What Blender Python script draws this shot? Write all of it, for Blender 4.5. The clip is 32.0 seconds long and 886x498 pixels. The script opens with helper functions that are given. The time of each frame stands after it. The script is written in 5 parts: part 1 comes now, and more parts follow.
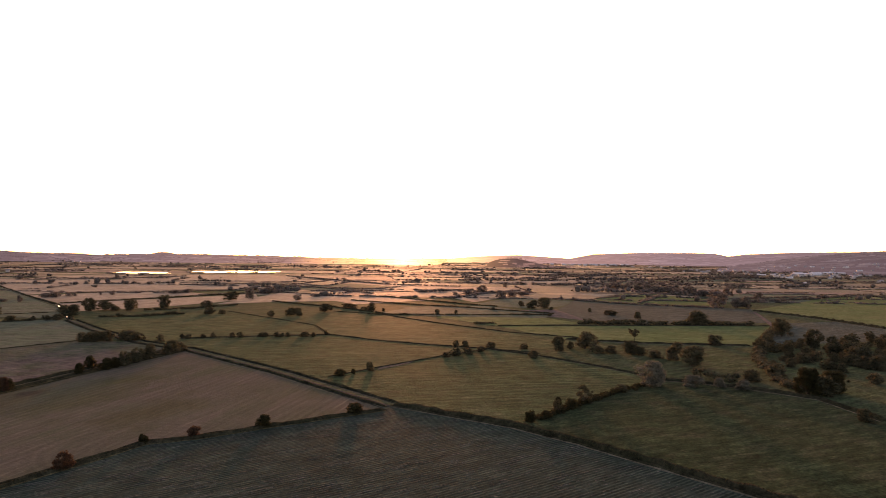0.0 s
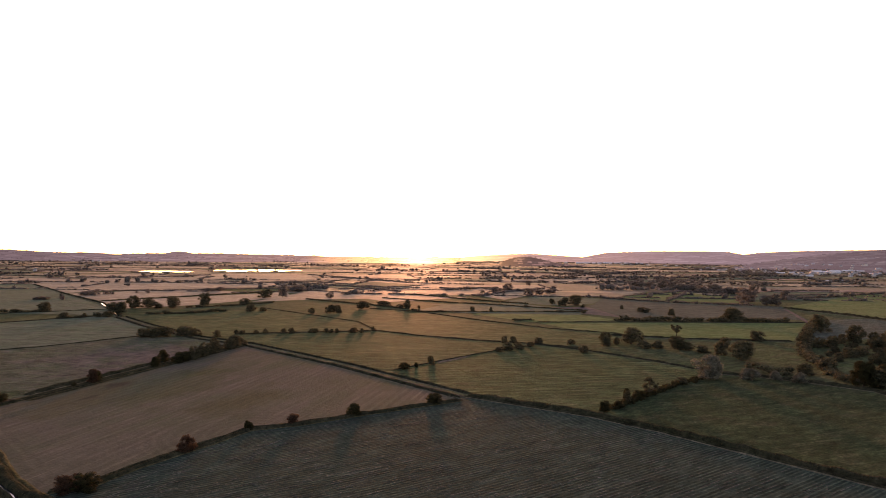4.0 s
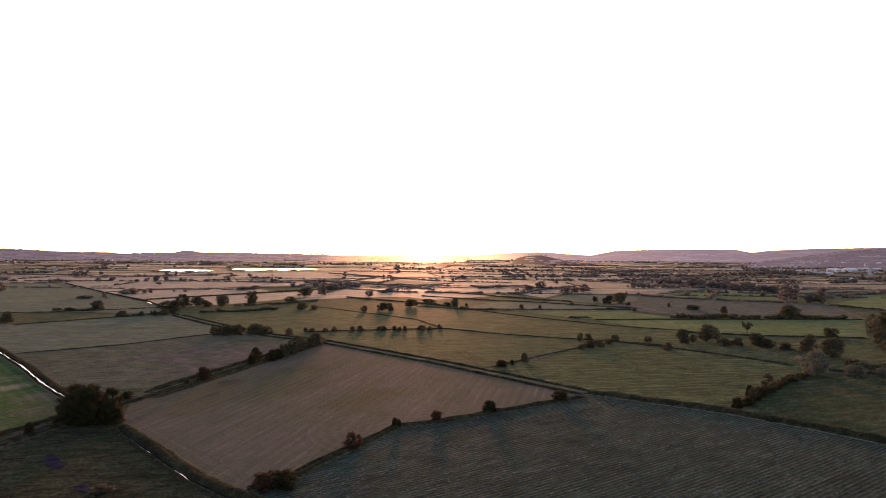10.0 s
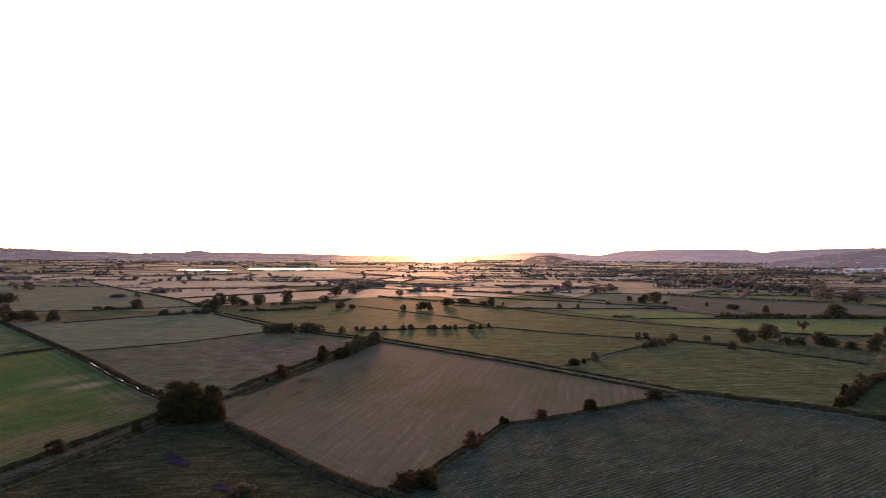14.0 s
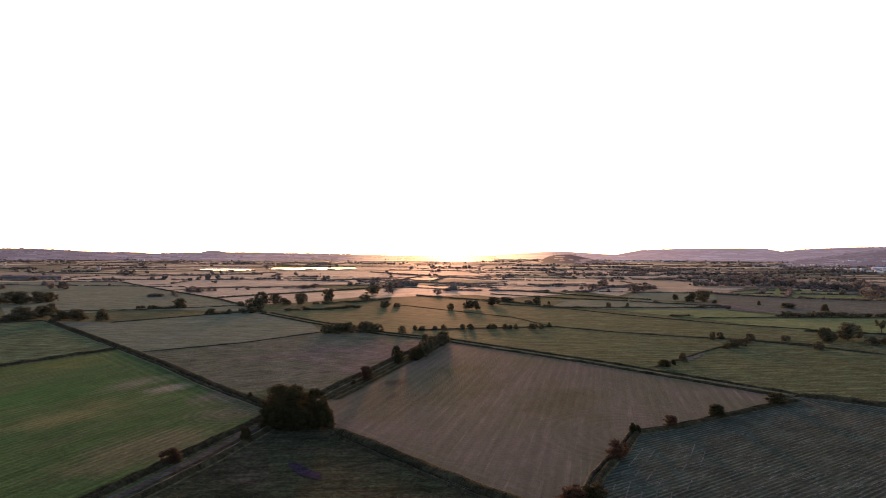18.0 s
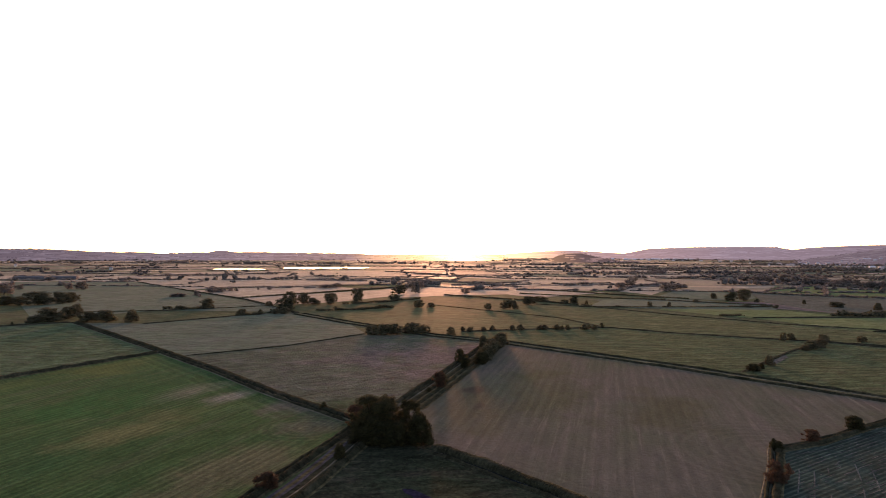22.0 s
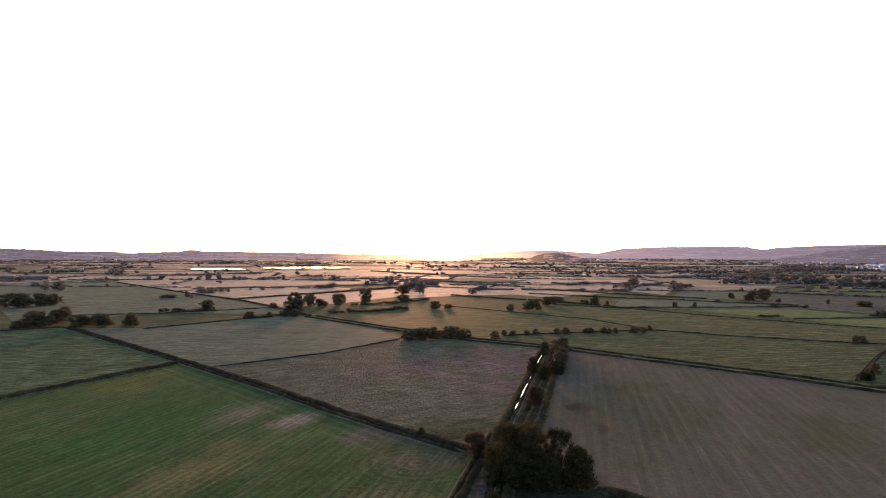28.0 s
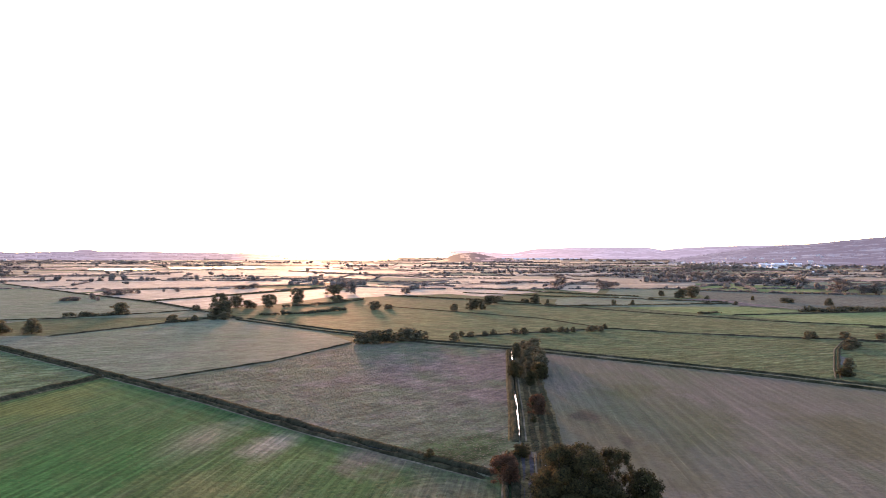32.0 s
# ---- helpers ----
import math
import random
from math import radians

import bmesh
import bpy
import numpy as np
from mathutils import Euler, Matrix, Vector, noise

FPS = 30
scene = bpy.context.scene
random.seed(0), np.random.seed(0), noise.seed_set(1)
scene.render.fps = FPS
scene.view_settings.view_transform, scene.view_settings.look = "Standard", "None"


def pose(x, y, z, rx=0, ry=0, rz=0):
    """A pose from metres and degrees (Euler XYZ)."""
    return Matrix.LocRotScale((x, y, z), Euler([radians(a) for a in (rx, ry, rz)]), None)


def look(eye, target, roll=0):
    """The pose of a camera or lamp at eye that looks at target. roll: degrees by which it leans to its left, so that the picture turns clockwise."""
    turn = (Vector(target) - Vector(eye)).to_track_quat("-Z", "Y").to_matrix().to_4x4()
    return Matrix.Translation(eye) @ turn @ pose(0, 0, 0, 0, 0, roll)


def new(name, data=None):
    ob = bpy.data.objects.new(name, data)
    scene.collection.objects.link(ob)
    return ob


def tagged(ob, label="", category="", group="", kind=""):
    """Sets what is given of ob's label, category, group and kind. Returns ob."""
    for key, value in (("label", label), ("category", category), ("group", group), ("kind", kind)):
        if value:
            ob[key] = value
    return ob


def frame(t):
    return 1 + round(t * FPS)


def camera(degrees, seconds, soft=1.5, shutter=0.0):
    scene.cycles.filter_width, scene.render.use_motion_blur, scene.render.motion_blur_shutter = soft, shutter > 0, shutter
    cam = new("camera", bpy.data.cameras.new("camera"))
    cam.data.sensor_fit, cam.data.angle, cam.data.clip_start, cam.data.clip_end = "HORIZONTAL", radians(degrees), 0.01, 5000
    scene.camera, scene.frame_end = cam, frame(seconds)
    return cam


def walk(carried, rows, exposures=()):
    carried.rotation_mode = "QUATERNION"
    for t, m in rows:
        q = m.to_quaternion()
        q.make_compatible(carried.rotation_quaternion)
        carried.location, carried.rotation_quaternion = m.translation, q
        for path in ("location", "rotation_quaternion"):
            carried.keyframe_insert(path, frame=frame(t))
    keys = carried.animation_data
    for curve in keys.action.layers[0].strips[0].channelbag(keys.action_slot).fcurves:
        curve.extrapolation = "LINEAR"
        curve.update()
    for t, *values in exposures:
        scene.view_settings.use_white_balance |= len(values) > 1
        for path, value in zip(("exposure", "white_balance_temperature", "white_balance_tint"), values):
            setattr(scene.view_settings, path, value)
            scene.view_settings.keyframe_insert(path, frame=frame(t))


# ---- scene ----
cam = camera(70.00, 32.0, soft=0.6)
PATH = [
    (0, look((3.59, 1.75, 42.90), (-0.93, 101.64, 43.89), 0.72)),
    (0.5, look((1.86, -0.08, 42.78), (-2.66, 99.81, 43.75), 0.67)),
    (1, look((0.02, -1.85, 42.68), (-4.55, 98.05, 43.63), 0.64)),
    (1.5, look((-1.93, -3.46, 42.59), (-6.72, 96.42, 43.51), 0.63)),
    (2, look((-4.01, -4.83, 42.51), (-9.33, 95.02, 43.41), 0.62)),
    (2.5, look((-6.28, -5.83, 42.42), (-12.19, 93.99, 43.30), 0.62)),
    (3, look((-8.80, -6.40, 42.34), (-14.98, 93.41, 43.19), 0.62)),
    (3.5, look((-11.47, -6.77, 42.26), (-17.63, 93.03, 43.08), 0.61)),
    (4.5, look((-17.14, -7.09, 42.09), (-23.31, 92.72, 42.85), 0.60)),
    (5.5, look((-22.79, -7.33, 41.94), (-29.01, 92.47, 42.63), 0.58)),
    (6, look((-25.61, -7.42, 41.87), (-31.88, 92.38, 42.54), 0.56)),
    (7, look((-31.35, -7.52, 41.73), (-37.66, 92.28, 42.37), 0.53)),
    (8, look((-37.05, -7.73, 41.57), (-43.48, 92.06, 42.21), 0.50)),
    (9, look((-42.77, -7.93, 41.37), (-49.28, 91.86, 41.99), 0.48)),
    (10, look((-48.65, -7.91, 41.10), (-55.23, 91.87, 41.69), 0.48)),
    (11, look((-54.64, -7.63, 40.78), (-61.15, 92.15, 41.36), 0.49)),
    (12, look((-60.53, -7.43, 40.45), (-67.16, 92.35, 41.02), 0.50)),
    (13, look((-66.54, -7.31, 40.09), (-73.27, 92.46, 40.66), 0.51)),
    (14, look((-72.65, -6.66, 39.71), (-80.03, 93.07, 40.34), 0.50)),
    (14.5, look((-75.72, -6.07, 39.52), (-83.47, 93.63, 40.16), 0.49)),
    (15.5, look((-82.19, -4.58, 39.15), (-90.38, 95.08, 39.75), 0.46)),
    (16.5, look((-88.58, -2.42, 38.79), (-97.20, 97.21, 39.36), 0.42)),
    (17, look((-91.59, -1.08, 38.62), (-100.51, 98.52, 39.18), 0.40)),
    (18, look((-97.53, 1.84, 38.28), (-106.77, 101.41, 38.83), 0.37)),
    (19, look((-103.33, 4.99, 37.97), (-112.72, 104.54, 38.46), 0.33)),
    (20, look((-108.63, 8.61, 37.68), (-118.40, 108.13, 38.12), 0.28)),
    (21, look((-114.02, 12.19, 37.38), (-124.01, 111.69, 37.80), 0.23)),
    (22, look((-119.57, 15.50, 37.06), (-129.54, 115.01, 37.53), 0.20)),
    (23, look((-124.87, 18.94, 36.78), (-134.89, 118.43, 37.28), 0.21)),
    (24, look((-130.29, 22.75, 36.54), (-140.28, 122.25, 37.07), 0.22)),
    (25, look((-135.48, 27.01, 36.30), (-145.53, 126.50, 36.85), 0.23)),
    (25.5, look((-138.12, 29.19, 36.18), (-148.07, 128.70, 36.73), 0.22)),
    (26.5, look((-143.73, 33.11, 35.93), (-153.31, 132.65, 36.47), 0.22)),
    (27.5, look((-148.98, 36.76, 35.69), (-156.64, 136.46, 36.18), 0.23)),
    (28, look((-151.41, 38.83, 35.55), (-156.83, 138.68, 36.03), 0.23)),
    (28.5, look((-153.75, 40.98, 35.39), (-156.58, 140.94, 35.88), 0.24)),
    (29, look((-156.03, 43.19, 35.23), (-156.50, 143.18, 35.73), 0.25)),
    (29.5, look((-158.29, 45.43, 35.05), (-157.03, 145.42, 35.57), 0.26)),
    (30, look((-160.58, 47.71, 34.87), (-157.78, 147.67, 35.39), 0.27)),
    (30.5, look((-162.87, 50.04, 34.66), (-158.07, 149.92, 35.19), 0.27)),
    (31, look((-165.03, 52.38, 34.43), (-158.41, 152.16, 34.97), 0.28)),
    (31.5, look((-166.97, 54.68, 34.18), (-159.20, 154.37, 34.74), 0.28)),
    (32, look((-168.72, 56.84, 33.92), (-160.38, 156.49, 34.49), 0.28)),
]
walk(cam, PATH, [(0, 2.2, 9000, 44), (6, 2.28, 8200, 41), (12, 2.27, 7500, 38), (25, 2.3, 7200, 35), (28, 2.45, 7000, 34), (32, 3.5, 6500, 31)])

# ---- light ----
SUN_AZ, SUN_EL = 6.2, 4.0          # degrees to the left of +y, degrees up
world = bpy.data.worlds.new("evening_sky")
world.use_nodes = True
scene.world = world
wn = world.node_tree
sky = wn.nodes.new("ShaderNodeTexSky")
sky.sky_type = "NISHITA"
sky.sun_disc = False
sky.sun_elevation, sky.sun_rotation = radians(SUN_EL), radians(-SUN_AZ)
sky.air_density, sky.dust_density, sky.ozone_density = 0.55, 1.3, 0.9
wn.links.new(sky.outputs[0], wn.nodes["Background"].inputs[0])
wn.nodes["Background"].inputs[1].default_value = 0.15
sun = new("sun", bpy.data.lights.new("sun", "SUN"))
sun.data.energy, sun.data.angle, sun.data.color = 1.15, radians(3.5), (1.0, 0.5, 0.26)
sun.matrix_world = look((0, 0, 0), (math.sin(radians(SUN_AZ)), -math.cos(radians(SUN_AZ)), -math.tan(radians(SUN_EL))))


# ---- materials ----
def shader(name, rough=0.85, spec=0.25):
    m = bpy.data.materials.new(name)
    m.use_nodes = True
    b = m.node_tree.nodes["Principled BSDF"]
    b.inputs["Roughness"].default_value = rough
    b.inputs["Specular IOR Level"].default_value = spec
    return m, m.node_tree, b


def node(tree, kind, **sets):
    n = tree.nodes.new(kind)
    for key, value in sets.items():
        if isinstance(n.inputs.get(key.replace("_", " ")), bpy.types.NodeSocket):
            n.inputs[key.replace("_", " ")].default_value = value
    return n


def noise_at(tree, coord, scale, detail=4.0, rough=0.6):
    n = node(tree, "ShaderNodeTexNoise", Scale=scale, Detail=detail, Roughness=rough)
    tree.links.new(coord, n.inputs["Vector"])
    return n.outputs["Fac"]


def ramp(tree, fac, low, high, a=(0, 0, 0), b=(1, 1, 1)):
    n = tree.nodes.new("ShaderNodeValToRGB")
    n.color_ramp.elements[0].position, n.color_ramp.elements[1].position = low, high
    n.color_ramp.elements[0].color, n.color_ramp.elements[1].color = (*a, 1), (*b, 1)
    tree.links.new(fac, n.inputs[0])
    return n.outputs[0]


def mix(tree, fac, a, b, blend="MIX"):
    n = tree.nodes.new("ShaderNodeMix")
    n.data_type, n.blend_type = "RGBA", blend
    for value, socket in ((fac, n.inputs[0]), (a, n.inputs[6]), (b, n.inputs[7])):
        if isinstance(value, bpy.types.NodeSocket):
            tree.links.new(value, socket)
        elif isinstance(value, tuple):
            socket.default_value = (*value, 1)
        else:
            socket.default_value = value
    return n.outputs[2]


def land(name, main, other, patch, angle=0.0, row=0.0, row_depth=0.5, spots=0.5, rough=0.8, spec=0.0004, bump=0.6, even=0.0, gain=0.45, pale=0.0, mottle=0.25, crisp=0.9, fuzz=0.022, bloom=(1.0, 0.86, 0.72), drawn=0.16, worn=(), heads=(), turns=()):
    """Farmland: broad stains, tufts, rows along a bearing (spacing in metres), worn places (x, y, radius, colour) and headland lines (x, y, bearing, depth, spacing); turning circles (x, y, radius, spacing); the smaller drawn, the longer the streaks."""
    m, t, b = shader(name, rough, spec)
    b.inputs["Sheen Weight"].default_value, b.inputs["Sheen Roughness"].default_value = fuzz, 0.2
    b.inputs["Sheen Tint"].default_value = (*bloom, 1)
    geo = t.nodes.new("ShaderNodeNewGeometry")

    def turned(bearing, origin=(0, 0, 0), scale=(1, 1, 1)):
        first = node(t, "ShaderNodeVectorMath")
        first.operation = "SUBTRACT"
        first.inputs[1].default_value = origin
        t.links.new(geo.outputs["Position"], first.inputs[0])
        n = node(t, "ShaderNodeMapping")
        n.inputs["Rotation"].default_value = (0, 0, radians(-bearing))
        t.links.new(first.outputs[0], n.inputs["Vector"])
        k = node(t, "ShaderNodeMapping")
        k.inputs["Scale"].default_value = scale
        t.links.new(n.outputs[0], k.inputs["Vector"])
        return k.outputs[0]

    plain = turned(angle)
    broad = noise_at(t, plain, 0.022, 5.0, 0.62)
    middle = noise_at(t, turned(angle, scale=(min(0.9, drawn * 3.4), 1, 1)), 0.16, 5.0, 0.65)
    fine = noise_at(t, plain, 1.1, 4.0, 0.7)
    blotch = noise_at(t, plain, 0.06, 4.0, 0.65)
    colour = mix(t, ramp(t, broad, 0.38, 0.64), main, other)
    colour = mix(t, ramp(t, middle, 0.5, 0.74), colour, patch)
    for x, y, radius, hue in worn:
        far = node(t, "ShaderNodeVectorMath")
        far.operation = "LENGTH"
        t.links.new(turned(angle, (x, y, 0), (0.7 / radius, 1.3 / radius, 0)), far.inputs[0])
        ragged = node(t, "ShaderNodeMath")
        ragged.operation = "ADD"
        t.links.new(far.outputs["Value"], ragged.inputs[0])
        t.links.new(ramp(t, blotch, 0.25, 0.75, (0, 0, 0), (0.9, 0.9, 0.9)), ragged.inputs[1])
        colour = mix(t, ramp(t, ragged.outputs[0], 0.55, 1.0, (1, 1, 1), (0, 0, 0)), colour, hue)
    if row:
        lines = noise_at(t, turned(angle, scale=(0.03, 1.0 / row, 1.0)), 1.0, 3.0, 0.75)
        dark = mix(t, 1.0, colour, (1 - row_depth, 1 - row_depth, 1 - row_depth), "MULTIPLY")
        colour = mix(t, ramp(t, lines, 0.42, 0.6), dark, colour)

    if pale:
        thin = noise_at(t, turned(angle, scale=(0.025, 0.7, 1.0)), 1.0, 4.0, 0.8)
        light = mix(t, 1.0, colour, (1 + pale * 1.6, 1 + pale * 1.4, 1 + pale * 1.3), "MULTIPLY")
        colour = mix(t, ramp(t, thin, 0.57, 0.68), colour, light)

    def stripes(place, spacing, kind="BANDS"):
        band = node(t, "ShaderNodeTexWave", Scale=0.314 / spacing, Distortion=crisp, Detail=2.0)
        band.wave_type, band.rings_direction = kind, "Z"
        band.inputs["Detail Scale"].default_value = 0.5
        band.bands_direction = "Y"
        t.links.new(place, band.inputs["Vector"])
        return ramp(t, band.outputs["Fac"], 0.35, 0.95, (1 - 0.6 * gain,) * 3, (1 + gain, 1 + 0.95 * gain, 1 + 0.8 * gain))

    lit = stripes(plain, even) if even else None
    for x, y, bearing, deep, spacing in heads:
        here = turned(bearing, (x, y, 0))
        split = t.nodes.new("ShaderNodeSeparateXYZ")
        t.links.new(here, split.inputs[0])
        size = t.nodes.new("ShaderNodeMath")
        size.operation = "ABSOLUTE"
        t.links.new(split.outputs[1], size.inputs[0])
        scaled = t.nodes.new("ShaderNodeMath")
        scaled.operation = "DIVIDE"
        scaled.inputs[1].default_value = deep
        t.links.new(size.outputs[0], scaled.inputs[0])
        inside = ramp(t, scaled.outputs[0], 0.9, 1.0, (1, 1, 1), (0, 0, 0))
        lit = mix(t, inside, lit or (1.0, 1.0, 1.0), stripes(here, spacing))
    for x, y, radius, spacing in turns:
        here = turned(0, (x, y, 0))
        away = node(t, "ShaderNodeVectorMath")
        away.operation = "LENGTH"
        t.links.new(turned(0, (x, y, 0), (1 / radius, 1 / radius, 0)), away.inputs[0])
        inside = ramp(t, away.outputs["Value"], 0.7, 1.0, (1, 1, 1), (0, 0, 0))
        lit = mix(t, inside, lit or (1.0, 1.0, 1.0), mix(t, 1.0, stripes(here, spacing, "RINGS"), (0.96, 0.96, 0.96), "MULTIPLY"))
    if lit:
        gaps = ramp(t, noise_at(t, plain, 0.25, 3.0), 0.3, 0.6)
        colour = mix(t, gaps, colour, mix(t, 1.0, colour, lit, "MULTIPLY"))
    sweep = ramp(t, noise_at(t, turned(angle, scale=(drawn, 0.85, 1.0)), 1.0, 4.0, 0.7), 0.3, 0.72, (1 - spots * 0.6,) * 3, (1 + spots * 0.4,) * 3)
    colour = mix(t, 1.0, colour, sweep, "MULTIPLY")
    clumps = noise_at(t, turned(angle + 20, scale=(0.45, 1.0, 1.0)), 0.42, 3.0, 0.55)
    colour = mix(t, 1.0, colour, ramp(t, clumps, 0.32, 0.68, (1 - mottle,) * 3, (1 + mottle * 0.8,) * 3), "MULTIPLY")
    swells = noise_at(t, turned(angle - 30, scale=(0.7, 1.0, 1.0)), 0.13, 4.0, 0.6)
    colour = mix(t, 1.0, colour, ramp(t, swells, 0.33, 0.67, (1 - mottle * 0.7,) * 3, (1 + mottle * 0.6,) * 3), "MULTIPLY")
    shade = ramp(t, fine, 0.34, 0.68, (1 - spots,) * 3, (1 + spots * 0.5,) * 3)
    colour = mix(t, 1.0, colour, shade, "MULTIPLY")
    t.links.new(colour, b.inputs["Base Color"])
    up = node(t, "ShaderNodeBump", Strength=bump, Distance=0.5)
    t.links.new(fine, up.inputs["Height"])
    t.links.new(up.outputs[0], b.inputs["Normal"])
    return m


def leafy(name, dark, light, through_light=0.25):
    m, t, b = shader(name, 0.8, 0.04)
    geo = t.nodes.new("ShaderNodeNewGeometry")
    per = t.nodes.new("ShaderNodeObjectInfo")
    colour = mix(t, geo.outputs["Random Per Island"], dark, light)
    tint = ramp(t, per.outputs["Random"], 0.0, 1.0, (0.72, 0.75, 0.7), (1.2, 1.12, 1.05))
    colour = mix(t, 1.0, colour, tint, "MULTIPLY")
    t.links.new(colour, b.inputs["Base Color"])
    glow = t.nodes.new("ShaderNodeBsdfTranslucent")
    t.links.new(colour, glow.inputs[0])
    both = t.nodes.new("ShaderNodeMixShader")
    both.inputs[0].default_value = through_light
    t.links.new(b.outputs[0], both.inputs[1])
    t.links.new(glow.outputs[0], both.inputs[2])
    t.links.new(both.outputs[0], t.nodes["Material Output"].inputs[0])
    return m


# worn places and headlands of the near fields
MEADOW_WORN = [(-202.6, 174.2, 18, (0.15, 0.142, 0.092)), (-250, 205, 40, (0.08, 0.096, 0.031)), (-218, 156, 42, (0.026, 0.08, 0.024)), (-190.1, 170.9, 14, (0.17, 0.155, 0.11)), (-172.7, 160.2, 22, (0.12, 0.102, 0.074)), (-160.5, 147.5, 19, (0.084, 0.086, 0.054)), (-162.5, 119.5, 30, (0.1, 0.096, 0.05)), (-196.4, 143.3, 26, (0.105, 0.11, 0.045))]
MEADOW_HEADS = [(-250.1, 240.2, -42.6, 13, 3.2), (-148.5, 146.6, -101.6, 9, 3)]
ROUGH_WORN = [(-131.1, 236.6, 44, (0.128, 0.099, 0.095)), (-150.2, 245.1, 60, (0.124, 0.099, 0.088)), (-146, 208, 30, (0.12, 0.097, 0.084)), (-155, 165, 27, (0.042, 0.062, 0.027))]
STUBBLE_WORN = [(-127.5, 168.2, 34, (0.075, 0.07, 0.042)), (-111.2, 204.3, 28, (0.062, 0.068, 0.036)), (-81, 173, 30, (0.07, 0.068, 0.04)), (-108.1, 177.9, 34, (0.066, 0.07, 0.04)), (-126.7, 185.5, 7, (0.052, 0.046, 0.032)), (-126, 167.6, 6, (0.052, 0.046, 0.032)), (-129.7, 185.3, 4, (0.052, 0.046, 0.032))]
STUBBLE_HEADS = [(-131.7, 130.2, -42.1, 9, 2.6)]
GRASS = land("meadow_grass", (0.062, 0.09, 0.04), (0.078, 0.092, 0.046), (0.098, 0.1, 0.058), 35, 2.5, 0.3)
STUBBLE = land("dry_stubble", (0.091, 0.083, 0.063), (0.07, 0.078, 0.048), (0.109, 0.093, 0.074), 81, 1.6, 0.1, 0.15, mottle=0.06,
               even=2.6, gain=0.1, crisp=0.6, drawn=0.03, worn=STUBBLE_WORN, heads=STUBBLE_HEADS, turns=[(-69, 138, 28, 2.6)], pale=0.22)
CROP = land("dark_mown_crop", (0.044, 0.062, 0.046), (0.038, 0.056, 0.043), (0.052, 0.06, 0.046), 39, 3.0, 0.2, 0.35, bump=0.35, even=0.98, gain=0.6, mottle=0.2, crisp=0.35)
OLIVE = land("olive_pasture", (0.082, 0.103, 0.046), (0.066, 0.1, 0.046), (0.118, 0.122, 0.064), 14, 1.8, 0.35, 0.5, even=4.2, gain=0.22, pale=0.5, mottle=0.3)
GREEN = land("bright_green_ley", (0.085, 0.135, 0.05), (0.13, 0.155, 0.065), (0.105, 0.14, 0.055), 15, 6.0, 0.2, 0.3)
MEADOW = land("green_mown_meadow", (0.033, 0.077, 0.028), (0.048, 0.082, 0.028), (0.071, 0.085, 0.043), 77, 0.8, 0.26, 0.3, even=1.7, gain=0.26, crisp=0.35, mottle=0.14, drawn=0.04,
              worn=MEADOW_WORN, heads=MEADOW_HEADS, turns=[(-161.5, 144.8, 12.5, 2.0)], pale=0.35, fuzz=0.036, bloom=(0.75, 1.0, 0.6))
ROUGH = land("rough_grazing", (0.09, 0.1, 0.064), (0.079, 0.098, 0.055), (0.122, 0.108, 0.094), 24, 0, 0, 0.4, bump=0.9, pale=0.12, mottle=0.4, drawn=0.5, worn=ROUGH_WORN)
SMOOTH = land("pale_green_grazing", (0.086, 0.121, 0.077), (0.102, 0.125, 0.089), (0.124, 0.13, 0.103), 18, 1.8, 0.3, 0.4, pale=0.3, mottle=0.25, fuzz=0.03, bloom=(0.88, 0.93, 0.75))
WET = land("green_wet_grazing", (0.053, 0.09, 0.044), (0.072, 0.103, 0.052), (0.096, 0.108, 0.068), 14, 0, 0, 0.45, mottle=0.5)
MARSH = land("dark_wet_pasture", (0.031, 0.043, 0.022), (0.047, 0.045, 0.027), (0.064, 0.054, 0.037), 10, 2.0, 0.25, 0.55, mottle=0.4)
DEEP = land("deep_green_pasture", (0.038, 0.059, 0.028), (0.05, 0.065, 0.031), (0.07, 0.076, 0.043), 24, 2.0, 0.3, 0.5, mottle=0.3, pale=0.25)
HAY = land("cut_hay", (0.3, 0.25, 0.18), (0.24, 0.205, 0.145), (0.36, 0.3, 0.215), 20, 9.0, 0.25, 0.3, rough=0.8, spec=0.004, fuzz=0.035)
DULL = land("dull_grey_pasture", (0.07, 0.088, 0.07), (0.062, 0.082, 0.064), (0.085, 0.095, 0.076), 30, 5.0, 0.2, 0.4)
PLOUGH = land("brown_tilled_earth", (0.14, 0.112, 0.1), (0.112, 0.094, 0.085), (0.16, 0.128, 0.11), 30, 5.0, 0.25, 0.35)
# Far fields: lighter base colours and extra sheen in place of distance haze.
FAR_GREEN = land("hazed_pasture", (0.1, 0.112, 0.075), (0.125, 0.12, 0.09), (0.15, 0.134, 0.1), 20, 7.0, 0.25, 0.4, rough=0.75, spec=0.008, fuzz=0.045)
FAR_BROWN = land("hazed_tillage", (0.13, 0.108, 0.096), (0.105, 0.092, 0.085), (0.15, 0.124, 0.11), 30, 7.0, 0.2, 0.35, rough=0.75, spec=0.008, fuzz=0.045)
VERGE = land("verge_grass", (0.072, 0.064, 0.032), (0.09, 0.078, 0.042), (0.05, 0.054, 0.024), 0, 0, 0, 0.6)
DROVE_TURF = land("drove_turf", (0.098, 0.098, 0.052), (0.085, 0.09, 0.047), (0.122, 0.112, 0.066), 0, 0, 0, 0.5)
BANK = leafy("bank_growth", (0.022, 0.024, 0.012), (0.066, 0.062, 0.034), 0.15)
